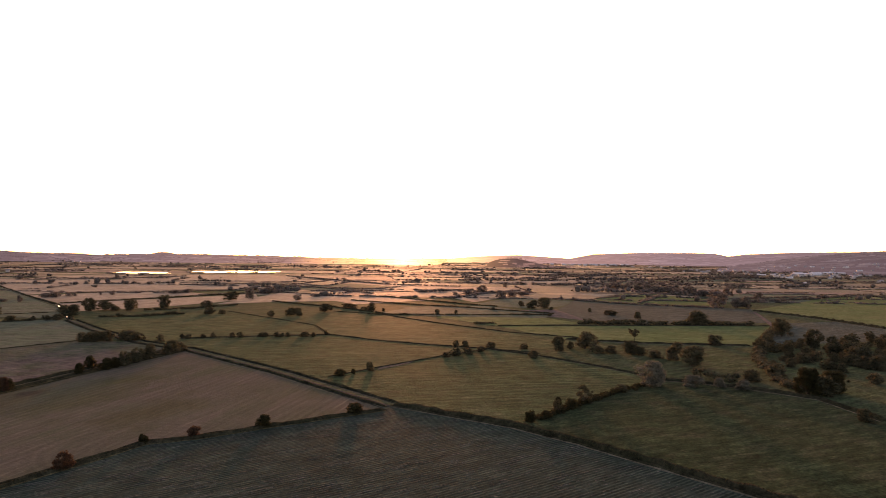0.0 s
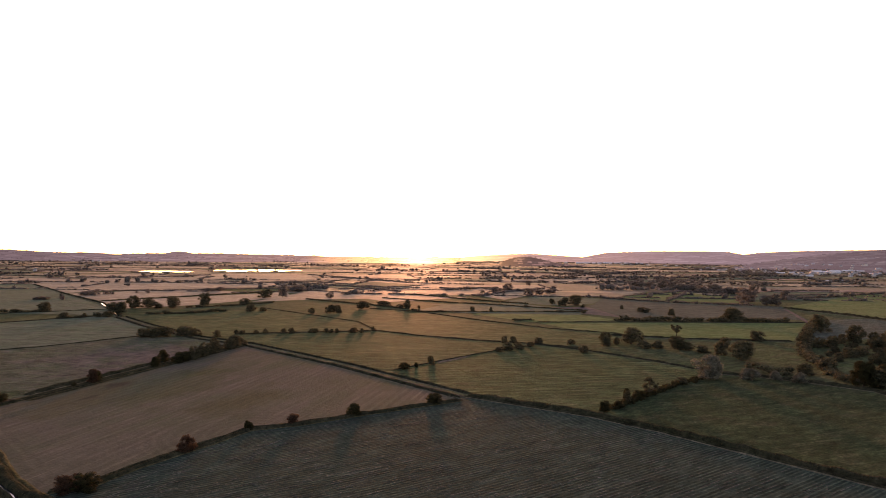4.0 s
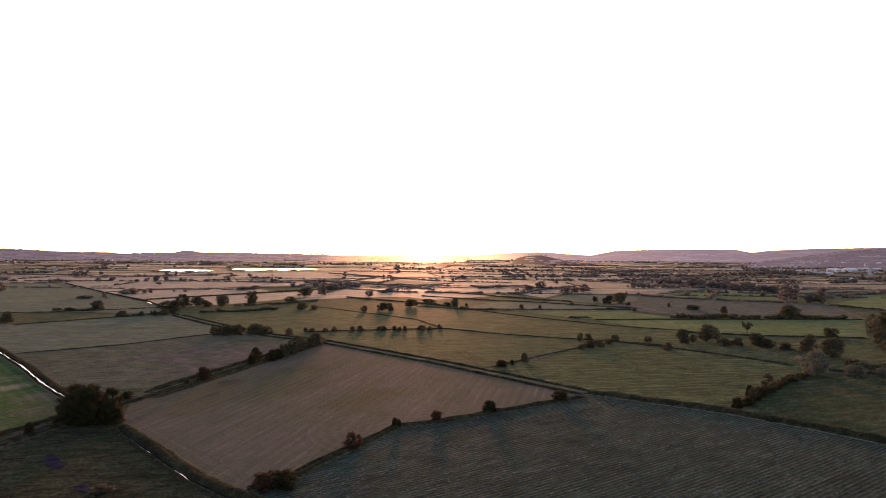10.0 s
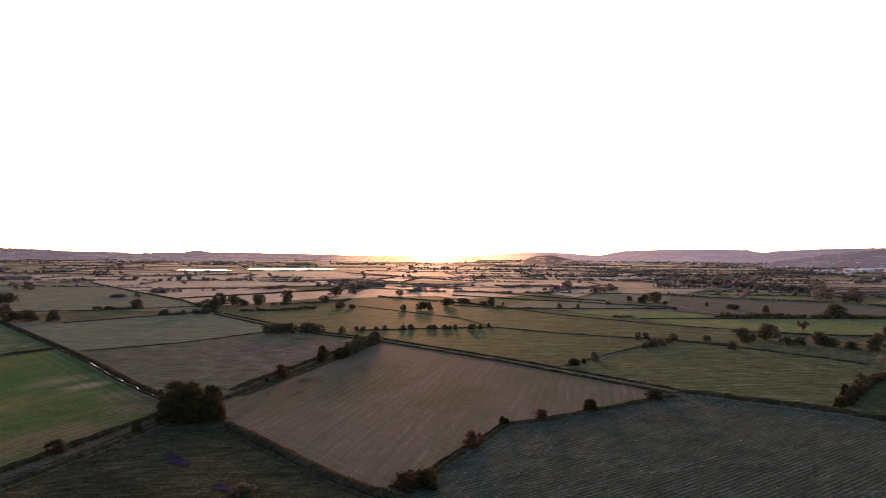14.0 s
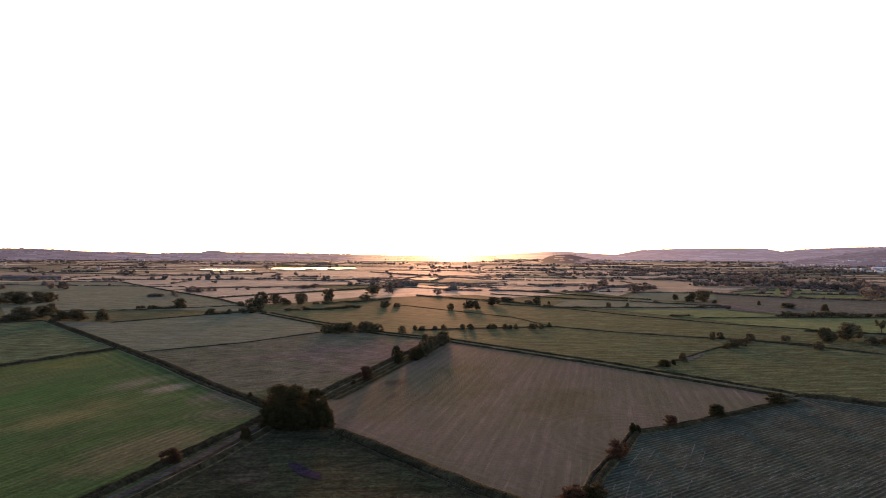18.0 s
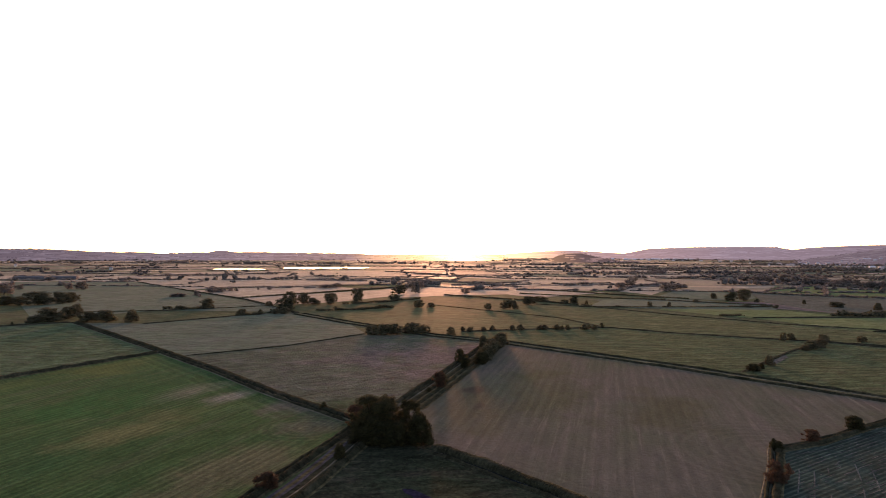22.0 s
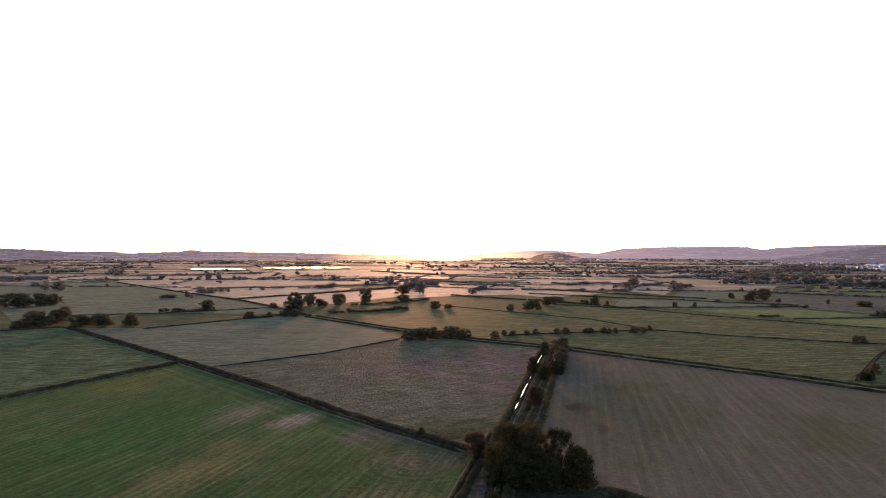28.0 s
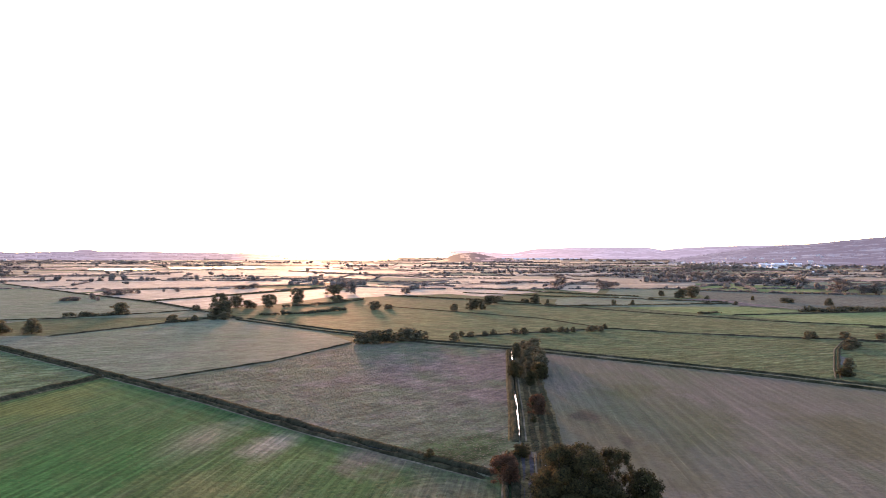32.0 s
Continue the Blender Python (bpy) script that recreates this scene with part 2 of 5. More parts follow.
BANK_SOIL = land("bank_grass", (0.03, 0.032, 0.017), (0.042, 0.038, 0.023), (0.066, 0.058, 0.035), 0, 0, 0, 0.5, mottle=0.35)
STRAW_TURF = land("bleached_turf", (0.13, 0.115, 0.08), (0.1, 0.09, 0.06), (0.16, 0.14, 0.1), 0, 0, 0, 0.4)
STRAW = leafy("straw_grass", (0.06, 0.052, 0.03), (0.125, 0.1, 0.06), 0.2)
LEAF = leafy("tree_leaves", (0.014, 0.013, 0.007), (0.05, 0.047, 0.02), 0.32)
# Lighter than tree_leaves: a little middle-distance haze is put into the colour.
LEAF_MID = leafy("hedgerow_leaves", (0.03, 0.031, 0.019), (0.105, 0.096, 0.056), 0.3)
LEAF_RED = leafy("russet_leaves", (0.03, 0.018, 0.012), (0.085, 0.05, 0.03), 0.3)
LEAF_GREY = leafy("willow_leaves", (0.06, 0.062, 0.046), (0.15, 0.145, 0.108))
# Paler than real leaves: distance haze is mixed into this leaf colour.
HAZED_LEAF = leafy("haze_paled_foliage", (0.095, 0.087, 0.08), (0.19, 0.172, 0.152), 0.5)
TUFT_OLIVE = leafy("olive_grass_blades", (0.062, 0.076, 0.036), (0.135, 0.138, 0.072), 0.2)
TUFT_GREEN = leafy("green_grass_blades", (0.045, 0.08, 0.027), (0.115, 0.134, 0.055), 0.2)
TUFT_DRY = leafy("stubble_stalks", (0.082, 0.066, 0.05), (0.15, 0.122, 0.096), 0.2)
TUFT_ROUGH = leafy("tussock_blades", (0.078, 0.08, 0.055), (0.135, 0.122, 0.095), 0.2)
TUFT_DARK = leafy("dark_grass_blades", (0.03, 0.042, 0.021), (0.072, 0.076, 0.042), 0.2)
DIRT = land("track_earth", (0.066, 0.062, 0.066), (0.05, 0.047, 0.048), (0.044, 0.042, 0.032), 0, 0, 0, 0.4)
BARK, _t, _b = shader("bark", 0.9, 0.1)
_g = _t.nodes.new("ShaderNodeNewGeometry")
_t.links.new(ramp(_t, noise_at(_t, _g.outputs["Position"], 3.0), 0.3, 0.7, (0.035, 0.026, 0.018), (0.09, 0.07, 0.052)), _b.inputs["Base Color"])
WATER, _t, _b = shader("still_water", 0.06, 1.0)
_b.inputs["Base Color"].default_value = (0.02, 0.025, 0.025, 1)
_g = _t.nodes.new("ShaderNodeNewGeometry")
_u = node(_t, "ShaderNodeBump", Strength=0.05, Distance=0.05)
_t.links.new(noise_at(_t, _g.outputs["Position"], 1.5), _u.inputs["Height"])
_t.links.new(_u.outputs[0], _b.inputs["Normal"])


CUTTINGS = land("dry_cuttings", (0.1, 0.104, 0.09), (0.076, 0.08, 0.068), (0.132, 0.13, 0.112), 39, 0, 0, 0.6)
# Wet mud, matte; the violet tint in its colour imitates reflected sky.
MUD, _t, _b = shader("wet_mud_sky_tint", 0.8, 0.001)
_g = _t.nodes.new("ShaderNodeNewGeometry")
_t.links.new(ramp(_t, noise_at(_t, _g.outputs["Position"], 0.9, 5.0), 0.38, 0.62, (0.012, 0.01, 0.016), (0.03, 0.025, 0.04)), _b.inputs["Base Color"])
WEATHERED = land("weathered_wood", (0.26, 0.24, 0.21), (0.2, 0.19, 0.17), (0.25, 0.22, 0.19), 0, 0, 0, 0.3)
WHITEWASH = land("cream_render", (0.52, 0.46, 0.4), (0.46, 0.41, 0.36), (0.4, 0.36, 0.31), 0, 0, 0, 0.1)
SLATE = land("grey_slate", (0.2, 0.19, 0.2), (0.16, 0.15, 0.16), (0.24, 0.22, 0.22), 0, 0, 0, 0.2, 0.5, 0.4, bump=0.1)
PALE_ROOF = land("pale_sheet_roof", (0.6, 0.58, 0.56), (0.54, 0.52, 0.5), (0.48, 0.46, 0.44), 0, 0, 0, 0.1, 0.6, 0.3, bump=0.05)
SHEET_ROOF = land("grey_sheet_roof", (0.1, 0.092, 0.092), (0.085, 0.08, 0.08), (0.12, 0.11, 0.108), 0, 0, 0, 0.15, 0.9, 0.02)


# ---- builders ----
rng = np.random.default_rng(7)


def mesh_of(name, verts, faces, *materials):
    me = bpy.data.meshes.new(name)
    me.from_pydata(verts, [], faces)
    for m in materials:
        me.materials.append(m)
    me.update()
    return me


def from_bm(name, bm, *materials):
    me = bpy.data.meshes.new(name)
    bm.to_mesh(me)
    bm.free()
    for m in materials:
        me.materials.append(m)
    return me


def part(name, me, parent, label=""):
    ob = new(name, me)
    ob.parent = parent
    return tagged(ob, label)


_ball = bmesh.new()
bmesh.ops.create_icosphere(_ball, subdivisions=1, radius=1.0)
BALL_V = np.array([v.co[:] for v in _ball.verts])
BALL_F = np.array([[v.index for v in f.verts] for f in _ball.faces])
_ball.free()


def foliage(name, lobes, count, size, gen, material, core=0.8):
    """Clumps of leaves over rounded lobes (centre and radii a row), with a shaded core inside each lobe."""
    lobes = np.asarray(lobes, float)
    verts, faces, n = [], [], 0
    if core:
        for row in lobes:
            wob = 1 + gen.normal(0, 0.12, (len(BALL_V), 1))
            verts.append(row[:3] + BALL_V * row[3:6] * core * wob)
            faces.append(BALL_F + n)
            n += len(BALL_V)
    if count:
        area = (lobes[:, 3] * lobes[:, 5]) ** 0.9
        pick = gen.choice(len(lobes), count, p=area / area.sum())
        way = gen.normal(size=(count, 3))
        way /= np.linalg.norm(way, axis=1)[:, None]
        reach = 1.12 - 0.45 * gen.random((count, 1)) ** 1.6 + gen.normal(0, 0.07, (count, 1))
        at = lobes[pick, :3] + way * lobes[pick, 3:6] * reach
        facing = way + gen.normal(0, 0.6, (count, 3))
        facing[:, 2] += 0.3
        facing /= np.linalg.norm(facing, axis=1)[:, None]
        side = np.cross(facing, gen.normal(size=(count, 3)))
        side /= np.linalg.norm(side, axis=1)[:, None] + 1e-9
        other = np.cross(facing, side)
        s = size * (0.55 + 0.9 * gen.random((count, 1)))
        blade = np.stack([at + side * s + facing * s * 0.15, at + other * s * 0.8, at - side * s * 0.8 - other * s * 0.5], 1)
        verts.append(blade.reshape(-1, 3))
        blades = np.arange(count * 3).reshape(-1, 3) + n
    v = np.concatenate(verts)
    v[:, 2] = np.maximum(v[:, 2], 0.005)
    f = np.concatenate(faces).tolist() if faces else []
    if count:
        f += blades.tolist()
    return mesh_of(name, v.tolist(), f, material)


def limb(bm, a, b, r0, r1, sides=7):
    a, b = Vector(a), Vector(b)
    turn = (b - a).to_track_quat("Z", "Y").to_matrix()
    rings = []
    for end, r in ((a, r0), (b, r1)):
        rings.append([bm.verts.new(end + turn @ Vector((r * math.cos(i * math.tau / sides), r * math.sin(i * math.tau / sides), 0))) for i in range(sides)])
    for i in range(sides):
        bm.faces.new((rings[0][i], rings[0][(i + 1) % sides], rings[1][(i + 1) % sides], rings[1][i]))
    bm.faces.new(rings[1])


def crown_lobes(gen, n, base, wide_at, bump):
    """Clumps over a crown one metre high and wide, lopsided, with dents and gaps between the clumps."""
    p = gen.random(4) * math.tau
    drift = gen.normal(0, 0.045, 2)
    lobes = []
    for k in range(n):
        u = (k + gen.random()) / n
        z = base + (0.95 - base) * u ** 0.8
        a = k * 2.4 + gen.normal(0, 0.45)
        below = wide_at * 1.7 if base < 0.2 else (wide_at - base) * 1.25
        out = math.sqrt(max(0.03, 1 - ((z - wide_at) / (1.0 - wide_at if z > wide_at else below)) ** 2))
        dent = 1 + 0.2 * math.sin(a + p[0]) + 0.13 * math.sin(2 * a + p[1] + 3 * z) + 0.1 * math.sin(3 * a + p[2] + 6 * z)
        r = (0.07 + 0.11 * gen.random() ** 1.4) * (0.8 + 0.3 * out) * bump
        reach = max(0.0, 0.47 * out * dent - r * 0.75) * (0.82 + 0.24 * gen.random())
        z = min(z * (1 + 0.05 * math.sin(2 * a + p[3])), 0.98 - r * 0.7)
        flat = 0.65 + 0.35 * gen.random()
        lobes.append((reach * math.cos(a) + drift[0] * z * 2, reach * math.sin(a) + drift[1] * z * 2, max(z, base + r * 0.5), r * 1.1, r * 1.1, r * flat))
    return lobes


def tree_meshes(seed, count, size, material, base=0.1, lobes_n=14, wide_at=0.42, bump=1.0, fill=0.9):
    """Trunk, branches and crown of a tree one metre high and one metre wide, to be scaled."""
    gen = np.random.default_rng(seed)
    lobes = crown_lobes(gen, lobes_n, base, wide_at, bump)
    outer = len(lobes)
    if fill:
        for z, r in ((base + 0.2, 0.25), (0.45, 0.29), (0.64, 0.22)):
            lobes.append((gen.normal(0, 0.06), gen.normal(0, 0.06), z, r * fill, r * fill, r * fill * 0.85))
    bm = bmesh.new()
    fork = (gen.normal(0, 0.02), gen.normal(0, 0.02), base * 0.7 + 0.1)
    limb(bm, (0, 0, -0.01), fork, 0.038, 0.026)
    trunk = from_bm("trunk", bm, BARK)
    bm = bmesh.new()
    for k in range(6):
        row = lobes[int((k + 0.5) * outer / 6)]
        mid = (fork[0] + (row[0] - fork[0]) * 0.55, fork[1] + (row[1] - fork[1]) * 0.55, fork[2] + (row[2] - fork[2]) * 0.45)
        limb(bm, fork, mid, 0.018, 0.011, 5)
        limb(bm, mid, tuple(row[:3]), 0.011, 0.004, 5)
        for other in lobes[k::7][:3]:
            limb(bm, mid, tuple(other[:3]), 0.007, 0.002, 4)
    return trunk, from_bm("branches", bm, BARK), foliage("crown", lobes, count, size, gen, material, 0.6)


def bush_mesh(seed, count, size, material, lobes_n=16):
    """A bush one metre high and wide, broadest low down, uneven at the top."""
    gen = np.random.default_rng(seed)
    lobes = crown_lobes(gen, lobes_n + 6, 0.04, 0.3, 1.05)
    lobes.append((0, 0, 0.22, 0.33, 0.33, 0.24))
    lobes.append((gen.normal(0, 0.06), gen.normal(0, 0.06), 0.48, 0.23, 0.23, 0.23))
    return foliage("bush", lobes, count, size, gen, material, 0.64)


TREES = {
    "near": [tree_meshes(100 + k, 34000, 0.0135, LEAF, 0.06, lobes_n=64, bump=0.82) for k in range(3)],
    "mid": [tree_meshes(200 + k, 6000, 0.024, LEAF_MID, 0.02 + 0.012 * k, lobes_n=26, wide_at=0.38) for k in range(5)],
    "far": [tree_meshes(500 + k, 1100, 0.05, HAZED_LEAF, 0.02 + 0.01 * k, 18, wide_at=0.38, fill=0.55) for k in range(6)],
    "open": [tree_meshes(620, 9000, 0.0155, LEAF, 0.24, lobes_n=30, wide_at=0.62, bump=0.78, fill=0.0)],
    "airy": [tree_meshes(630, 2400, 0.03, LEAF_MID, 0.14, lobes_n=18, wide_at=0.55, bump=0.8, fill=0.0)],
    "lone": [tree_meshes(600, 1400, 0.038, LEAF_MID, 0.46, 11, 0.68, fill=0.4)],
}
BUSHES = {
    "near": [bush_mesh(700 + k, 5000, 0.03, LEAF) for k in range(4)],
    "red": [bush_mesh(710 + k, 5000, 0.03, LEAF_RED) for k in range(2)],
    "mid": [bush_mesh(720 + k, 2600, 0.036, LEAF_MID) for k in range(5)],
    "grey": [bush_mesh(730 + k, 5000, 0.028, LEAF_GREY, 26) for k in range(2)],
    "far": [bush_mesh(740 + k, 600, 0.065, HAZED_LEAF, 14) for k in range(4)],
}
made_count = {"n": 0}


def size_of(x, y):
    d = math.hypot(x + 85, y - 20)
    # plants farther off take paler leaves, standing in for haze
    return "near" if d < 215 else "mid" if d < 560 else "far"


def spot(x, y, w, h):
    made_count["n"] += 1
    k = made_count["n"]
    return Matrix.LocRotScale((x, y, 0), Euler((0, 0, k * 2.4)), (w, w, h)), k


def tree(x, y, h, w, look_of="", label="dark leafy hedgerow tree against the low sun", group=""):
    kind = look_of or size_of(x, y)
    m, k = spot(x, y, w * 0.95, h * 0.97)
    stem, boughs, leaves = TREES[kind][k % len(TREES[kind])]
    ob = new("tree")
    ob.matrix_world = m
    part("branches", boughs, part("trunk", stem, ob))
    part("crown", leaves, ob)
    return tagged(ob, label, "tree", group)


def bush(x, y, h, w, look_of="", label="rounded dark hawthorn bush on a field edge", group=""):
    kind = look_of or size_of(x, y)
    m, k = spot(x, y, w * 1.0, h * 1.02)
    ob = new("bush", BUSHES[kind][k % len(BUSHES[kind])])
    ob.matrix_world = m
    return tagged(ob, label, "bush", group)


def smooth_noise(n, reach):
    k = np.hanning(reach + 2)[1:-1]
    return np.convolve(rng.normal(0, 1, n + reach - 1), k / math.sqrt((k ** 2).sum()), "valid")


def along(pts, step):
    """Even steps along a line of corners: places and the sideways direction at each."""
    p = np.array(pts, float)
    seg = np.linalg.norm(np.diff(p, axis=0), axis=1)
    total = np.r_[0, np.cumsum(seg)]
    n = max(2, int(total[-1] / step) + 1)
    s = np.linspace(0, total[-1], n)
    at = np.stack([np.interp(s, total, p[:, 0]), np.interp(s, total, p[:, 1])], 1)
    way = np.gradient(at, axis=0)
    way /= np.linalg.norm(way, axis=1)[:, None] + 1e-9
    return at, np.stack([-way[:, 1], way[:, 0]], 1), total[-1]


def hedge(pts, h, w, label="low clipped field hedge", dense=1.0, material=None):
    """A run of shrubs: many small clumps, heaped unevenly, thinner in places."""
    at, side, length = along(pts, 1.0)
    d = np.hypot(at[:, 0] + 85, at[:, 1] - 20).min()
    r0 = np.clip(0.3 * min(w, h), 0.45, 1.5) * (1.0 if d < 560 else 1.5)
    count = int(length * min(w, 4.0) * h ** 0.5 / r0 ** 2 * 0.4) + 2
    rise = 0.85 + 0.22 * smooth_noise(len(at), 9)
    rows = []
    for k in np.sort(rng.integers(0, len(at), count)):
        if math.sin(k * 0.37) * 0.5 + 0.5 + rng.normal(0, 0.3) > dense + 0.35:
            continue
        o, r = rng.normal(0, 0.26) * w, r0 * (0.6 + 0.8 * rng.random())
        top = max(r, h * np.clip(rise[k], 0.4, 1.3) * (1 - 0.5 * abs(o) / w))
        z = min(top - r * 0.7, r * 0.5 + (top - r) * rng.random())
        x, y = at[k] + side[k] * o + rng.normal(0, 0.4, 2)
        rows.append((x, y, max(z, r * 0.4), r * 1.15, r * 1.15, r * (0.75 + 0.3 * rng.random())))
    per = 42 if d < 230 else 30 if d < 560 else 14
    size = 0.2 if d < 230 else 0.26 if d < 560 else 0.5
    # leaf colour steps paler with distance, haze painted into the far hedges
    me = foliage("hedge", rows, per * len(rows), size, rng, material or (LEAF if d < 230 else LEAF_MID if d < 560 else HAZED_LEAF), 0.62)
    return tagged(new("hedge", me), label, "hedge")


def strip(name, pts, offset, width, z, material, parent=None, step=4.0, wobble=0.0, trim=0):
    at, side, _ = along(pts, step)
    at, side = at[trim:len(at) - trim], side[trim:len(side) - trim]
    o = offset + rng.normal(0, wobble, (len(at), 1)) if wobble else np.full((len(at), 1), float(offset))
    a, b = at + side * (o - width / 2), at + side * (o + width / 2)
    v = [(x, y, z) for x, y in a] + [(x, y, z) for x, y in b]
    n = len(at)
    f = [(i, i + 1, n + i + 1, n + i) for i in range(n - 1)]
    me = mesh_of(name, v, f, material)
    ob = new(name, me)
    if parent:
        ob.parent = parent
    return ob


RIDGE = ((-0.55, 0.0), (-0.3, 0.75), (0.05, 1.0), (0.35, 0.7), (0.55, 0.0))
STEEP = ((-0.52, 0.0), (-0.44, 0.72), (-0.22, 0.98), (0.1, 1.0), (0.36, 0.6), (0.62, 0.0))


def growth(name, pts, offset, width, h, parent, material, per_m=6.0, size=0.4, soil=None, shape=RIDGE):
    """A bank of rough grass: an uneven rounded ridge of turf with short leaning blades."""
    at, side, length = along(pts, 0.8)
    n = len(at)
    o = offset + 0.07 * width * smooth_noise(n, 9)
    end = np.minimum(np.arange(n), np.arange(n)[::-1]) * 0.8 / 2.4
    hh = h * np.clip(0.92 + 0.13 * smooth_noise(n, 7), 0.5, 1.4) * np.sqrt(np.clip(end, 0.0, 1.0))
    cols = []
    for u, k in shape:
        p = at + side * (o + (u + 0.03 * smooth_noise(n, 3)) * width)[:, None]
        cols.append(np.c_[p, 0.03 + hh * k * (1 + 0.07 * smooth_noise(n, 3) * (k > 0))])
    v = np.concatenate(cols)
    c_n = len(shape) - 1
    f = [(c * n + i, c * n + i + 1, (c + 1) * n + i + 1, (c + 1) * n + i) for c in range(c_n) for i in range(n - 1)]
    ridge_faces = len(f)
    count = int(length * per_m)
    i = rng.integers(0, n, count)
    us, ks = np.array([r[0] for r in shape]), np.array([r[1] for r in shape])
    across = us[0] + (us[-1] - us[0]) * rng.random(count)
    base = at[i] + side[i] * (o[i] + across * width)[:, None]
    z0 = 0.02 + hh[i] * np.interp(across, us, ks)
    a = rng.random(count) * math.tau
    s = size * (0.5 + rng.random(count))
    lean = rng.normal(0, 0.5, (count, 2)) * s[:, None]
    tip = np.c_[base + lean, z0 + s * 0.55]
    l = np.c_[base + np.c_[np.cos(a), np.sin(a)] * s[:, None] * 0.4, z0 - 0.02]
    r = np.c_[base - np.c_[np.cos(a), np.sin(a)] * s[:, None] * 0.4, z0 - 0.02]
    start = len(v)
    v = np.concatenate([v, np.stack([l, r, tip], 1).reshape(-1, 3)])
    f += [(start + 3 * k, start + 3 * k + 1, start + 3 * k + 2) for k in range(count)]
    me = mesh_of(name, v.tolist(), f, soil or BANK_SOIL, material)
    me.polygons.foreach_set("material_index", np.r_[np.zeros(ridge_faces, np.int32), np.ones(count, np.int32)])
    me.polygons.foreach_set("use_smooth", np.r_[np.ones(ridge_faces, bool), np.zeros(count, bool)])
    return part(name, me, parent)


def sedge(name, pts, offset, width, h, parent, material):
    """A steep-sided bank under a thick cover of grass."""
    return growth(name, pts, offset, width, h, parent, material, 40.0 * min(2.0, width), 0.2, None, STEEP)


def ditch(pts, gap=1.0, bank=1.2, h=0.6, water=True, near=True, low=0.4, edge=STRAW_TURF, label="narrow drainage ditch with overgrown banks"):
    """A ditch whose far bank is tall and dark and whose other lip is low, with a straw-coloured edge."""
    ob = new("ditch")
    if water:
        strip("water", pts, 0, gap, 0.09, WATER, ob, 2.2, 0.05 if near else 0.0, 2)
    per, size = (12.0, 0.18) if near else (3.0, 0.3)
    if near:
        sedge("bank", pts, gap / 2 + bank / 2, bank, h, ob, BANK)
    else:
        growth("bank", pts, gap / 2 + bank / 2, bank, h, ob, BANK, per, size)
    lip = min(0.75, bank * 0.6)
    growth("bank", pts, -gap / 2 - lip / 2, lip, h * low, ob, BANK, per, size * 0.6)
    growth("grass_edge", pts, gap / 2 + bank * 1.2, bank * 0.5, h * 0.25, ob, STRAW, per * 0.6, size * 0.6, VERGE)
    growth("grass_edge", pts, -gap / 2 - lip * 1.25, 0.4, h * 0.2, ob, STRAW, per * 0.7, size * 0.5, edge)
    return tagged(ob, label, "ditch", kind="structure")


def field(pts, material, label, z=0.05):
    bm = bmesh.new()
    bm.faces.new([bm.verts.new((x, y, z)) for x, y in pts])
    bmesh.ops.recalc_face_normals(bm, faces=bm.faces)
    if bm.faces[:][0].normal.z < 0:
        bmesh.ops.reverse_faces(bm, faces=bm.faces)
    bmesh.ops.triangulate(bm, faces=bm.faces)
    return tagged(new("field", from_bm("field", bm, material)), label, "field", kind="structure")


def tufts(pts, count, size, material, label, row=(), clump=0.0):
    """Short grass over a field, loose or in mown rows (bearing, spacing), thicker in patches: pairs of leaning blades."""
    gen = np.random.default_rng(len(pts) * 1000 + count)
    poly = np.array(pts, float)
    low, high = np.maximum(poly.min(0), (-330, -20)), np.minimum(poly.max(0), (170, 330))
    p = low + (high - low) * gen.random((count * 2, 2))
    if row:
        a = radians(row[0])
        u, v = np.array([math.cos(a), math.sin(a)]), np.array([-math.sin(a), math.cos(a)])
        along_u, along_v = p @ u, p @ v
        along_v = np.round(along_v / row[1]) * row[1] + gen.normal(0, 0.1 * row[1], len(p)) + 0.5 * np.sin(along_u * 0.04)
        p = along_u[:, None] * u + along_v[:, None] * v
    if clump:
        a, b = p[:, 0] * clump, p[:, 1] * clump
        thick = np.sin(a + 1.7 * np.sin(b * 0.7)) + np.sin(b * 1.3 + 1.3 * np.sin(a * 0.6)) + gen.normal(0, 1.3, len(p))
        p = p[thick > -0.3]
    inside = np.zeros(len(p), bool)
    for (x0, y0), (x1, y1) in zip(poly, np.roll(poly, -1, 0)):
        if y0 != y1:
            cross = ((y0 > p[:, 1]) != (y1 > p[:, 1])) & (p[:, 0] < (x1 - x0) * (p[:, 1] - y0) / (y1 - y0) + x0)
            inside ^= cross
    p = p[inside][:count]
    n = len(p)
    p = np.repeat(p, 2, 0) + gen.normal(0, size * 0.5, (n * 2, 2))
    a = gen.random(n * 2) * math.tau
    s = size * (0.45 + 0.9 * gen.random(n * 2))
    w = np.c_[np.cos(a), np.sin(a)] * s[:, None] * 0.8
    z = np.full(n * 2, 0.06)
    tip = np.c_[p + gen.normal(0, 0.4, (n * 2, 2)) * s[:, None], z + s * 0.24]
    v = np.stack([np.c_[p + w, z], np.c_[p - w, z], tip], 1).reshape(-1, 3)
    me = bpy.data.meshes.new("grass_tufts")
    me.vertices.add(len(v))
    me.vertices.foreach_set("co", v.ravel())
    me.loops.add(len(v))
    me.loops.foreach_set("vertex_index", np.arange(len(v), dtype=np.int32))
    me.polygons.add(n * 2)
    me.polygons.foreach_set("loop_start", np.arange(0, len(v), 3, dtype=np.int32))
    me.materials.append(material)
    me.update(calc_edges=True)
    tagged(new("grass_tufts", me), label, "grass", kind="stuff")


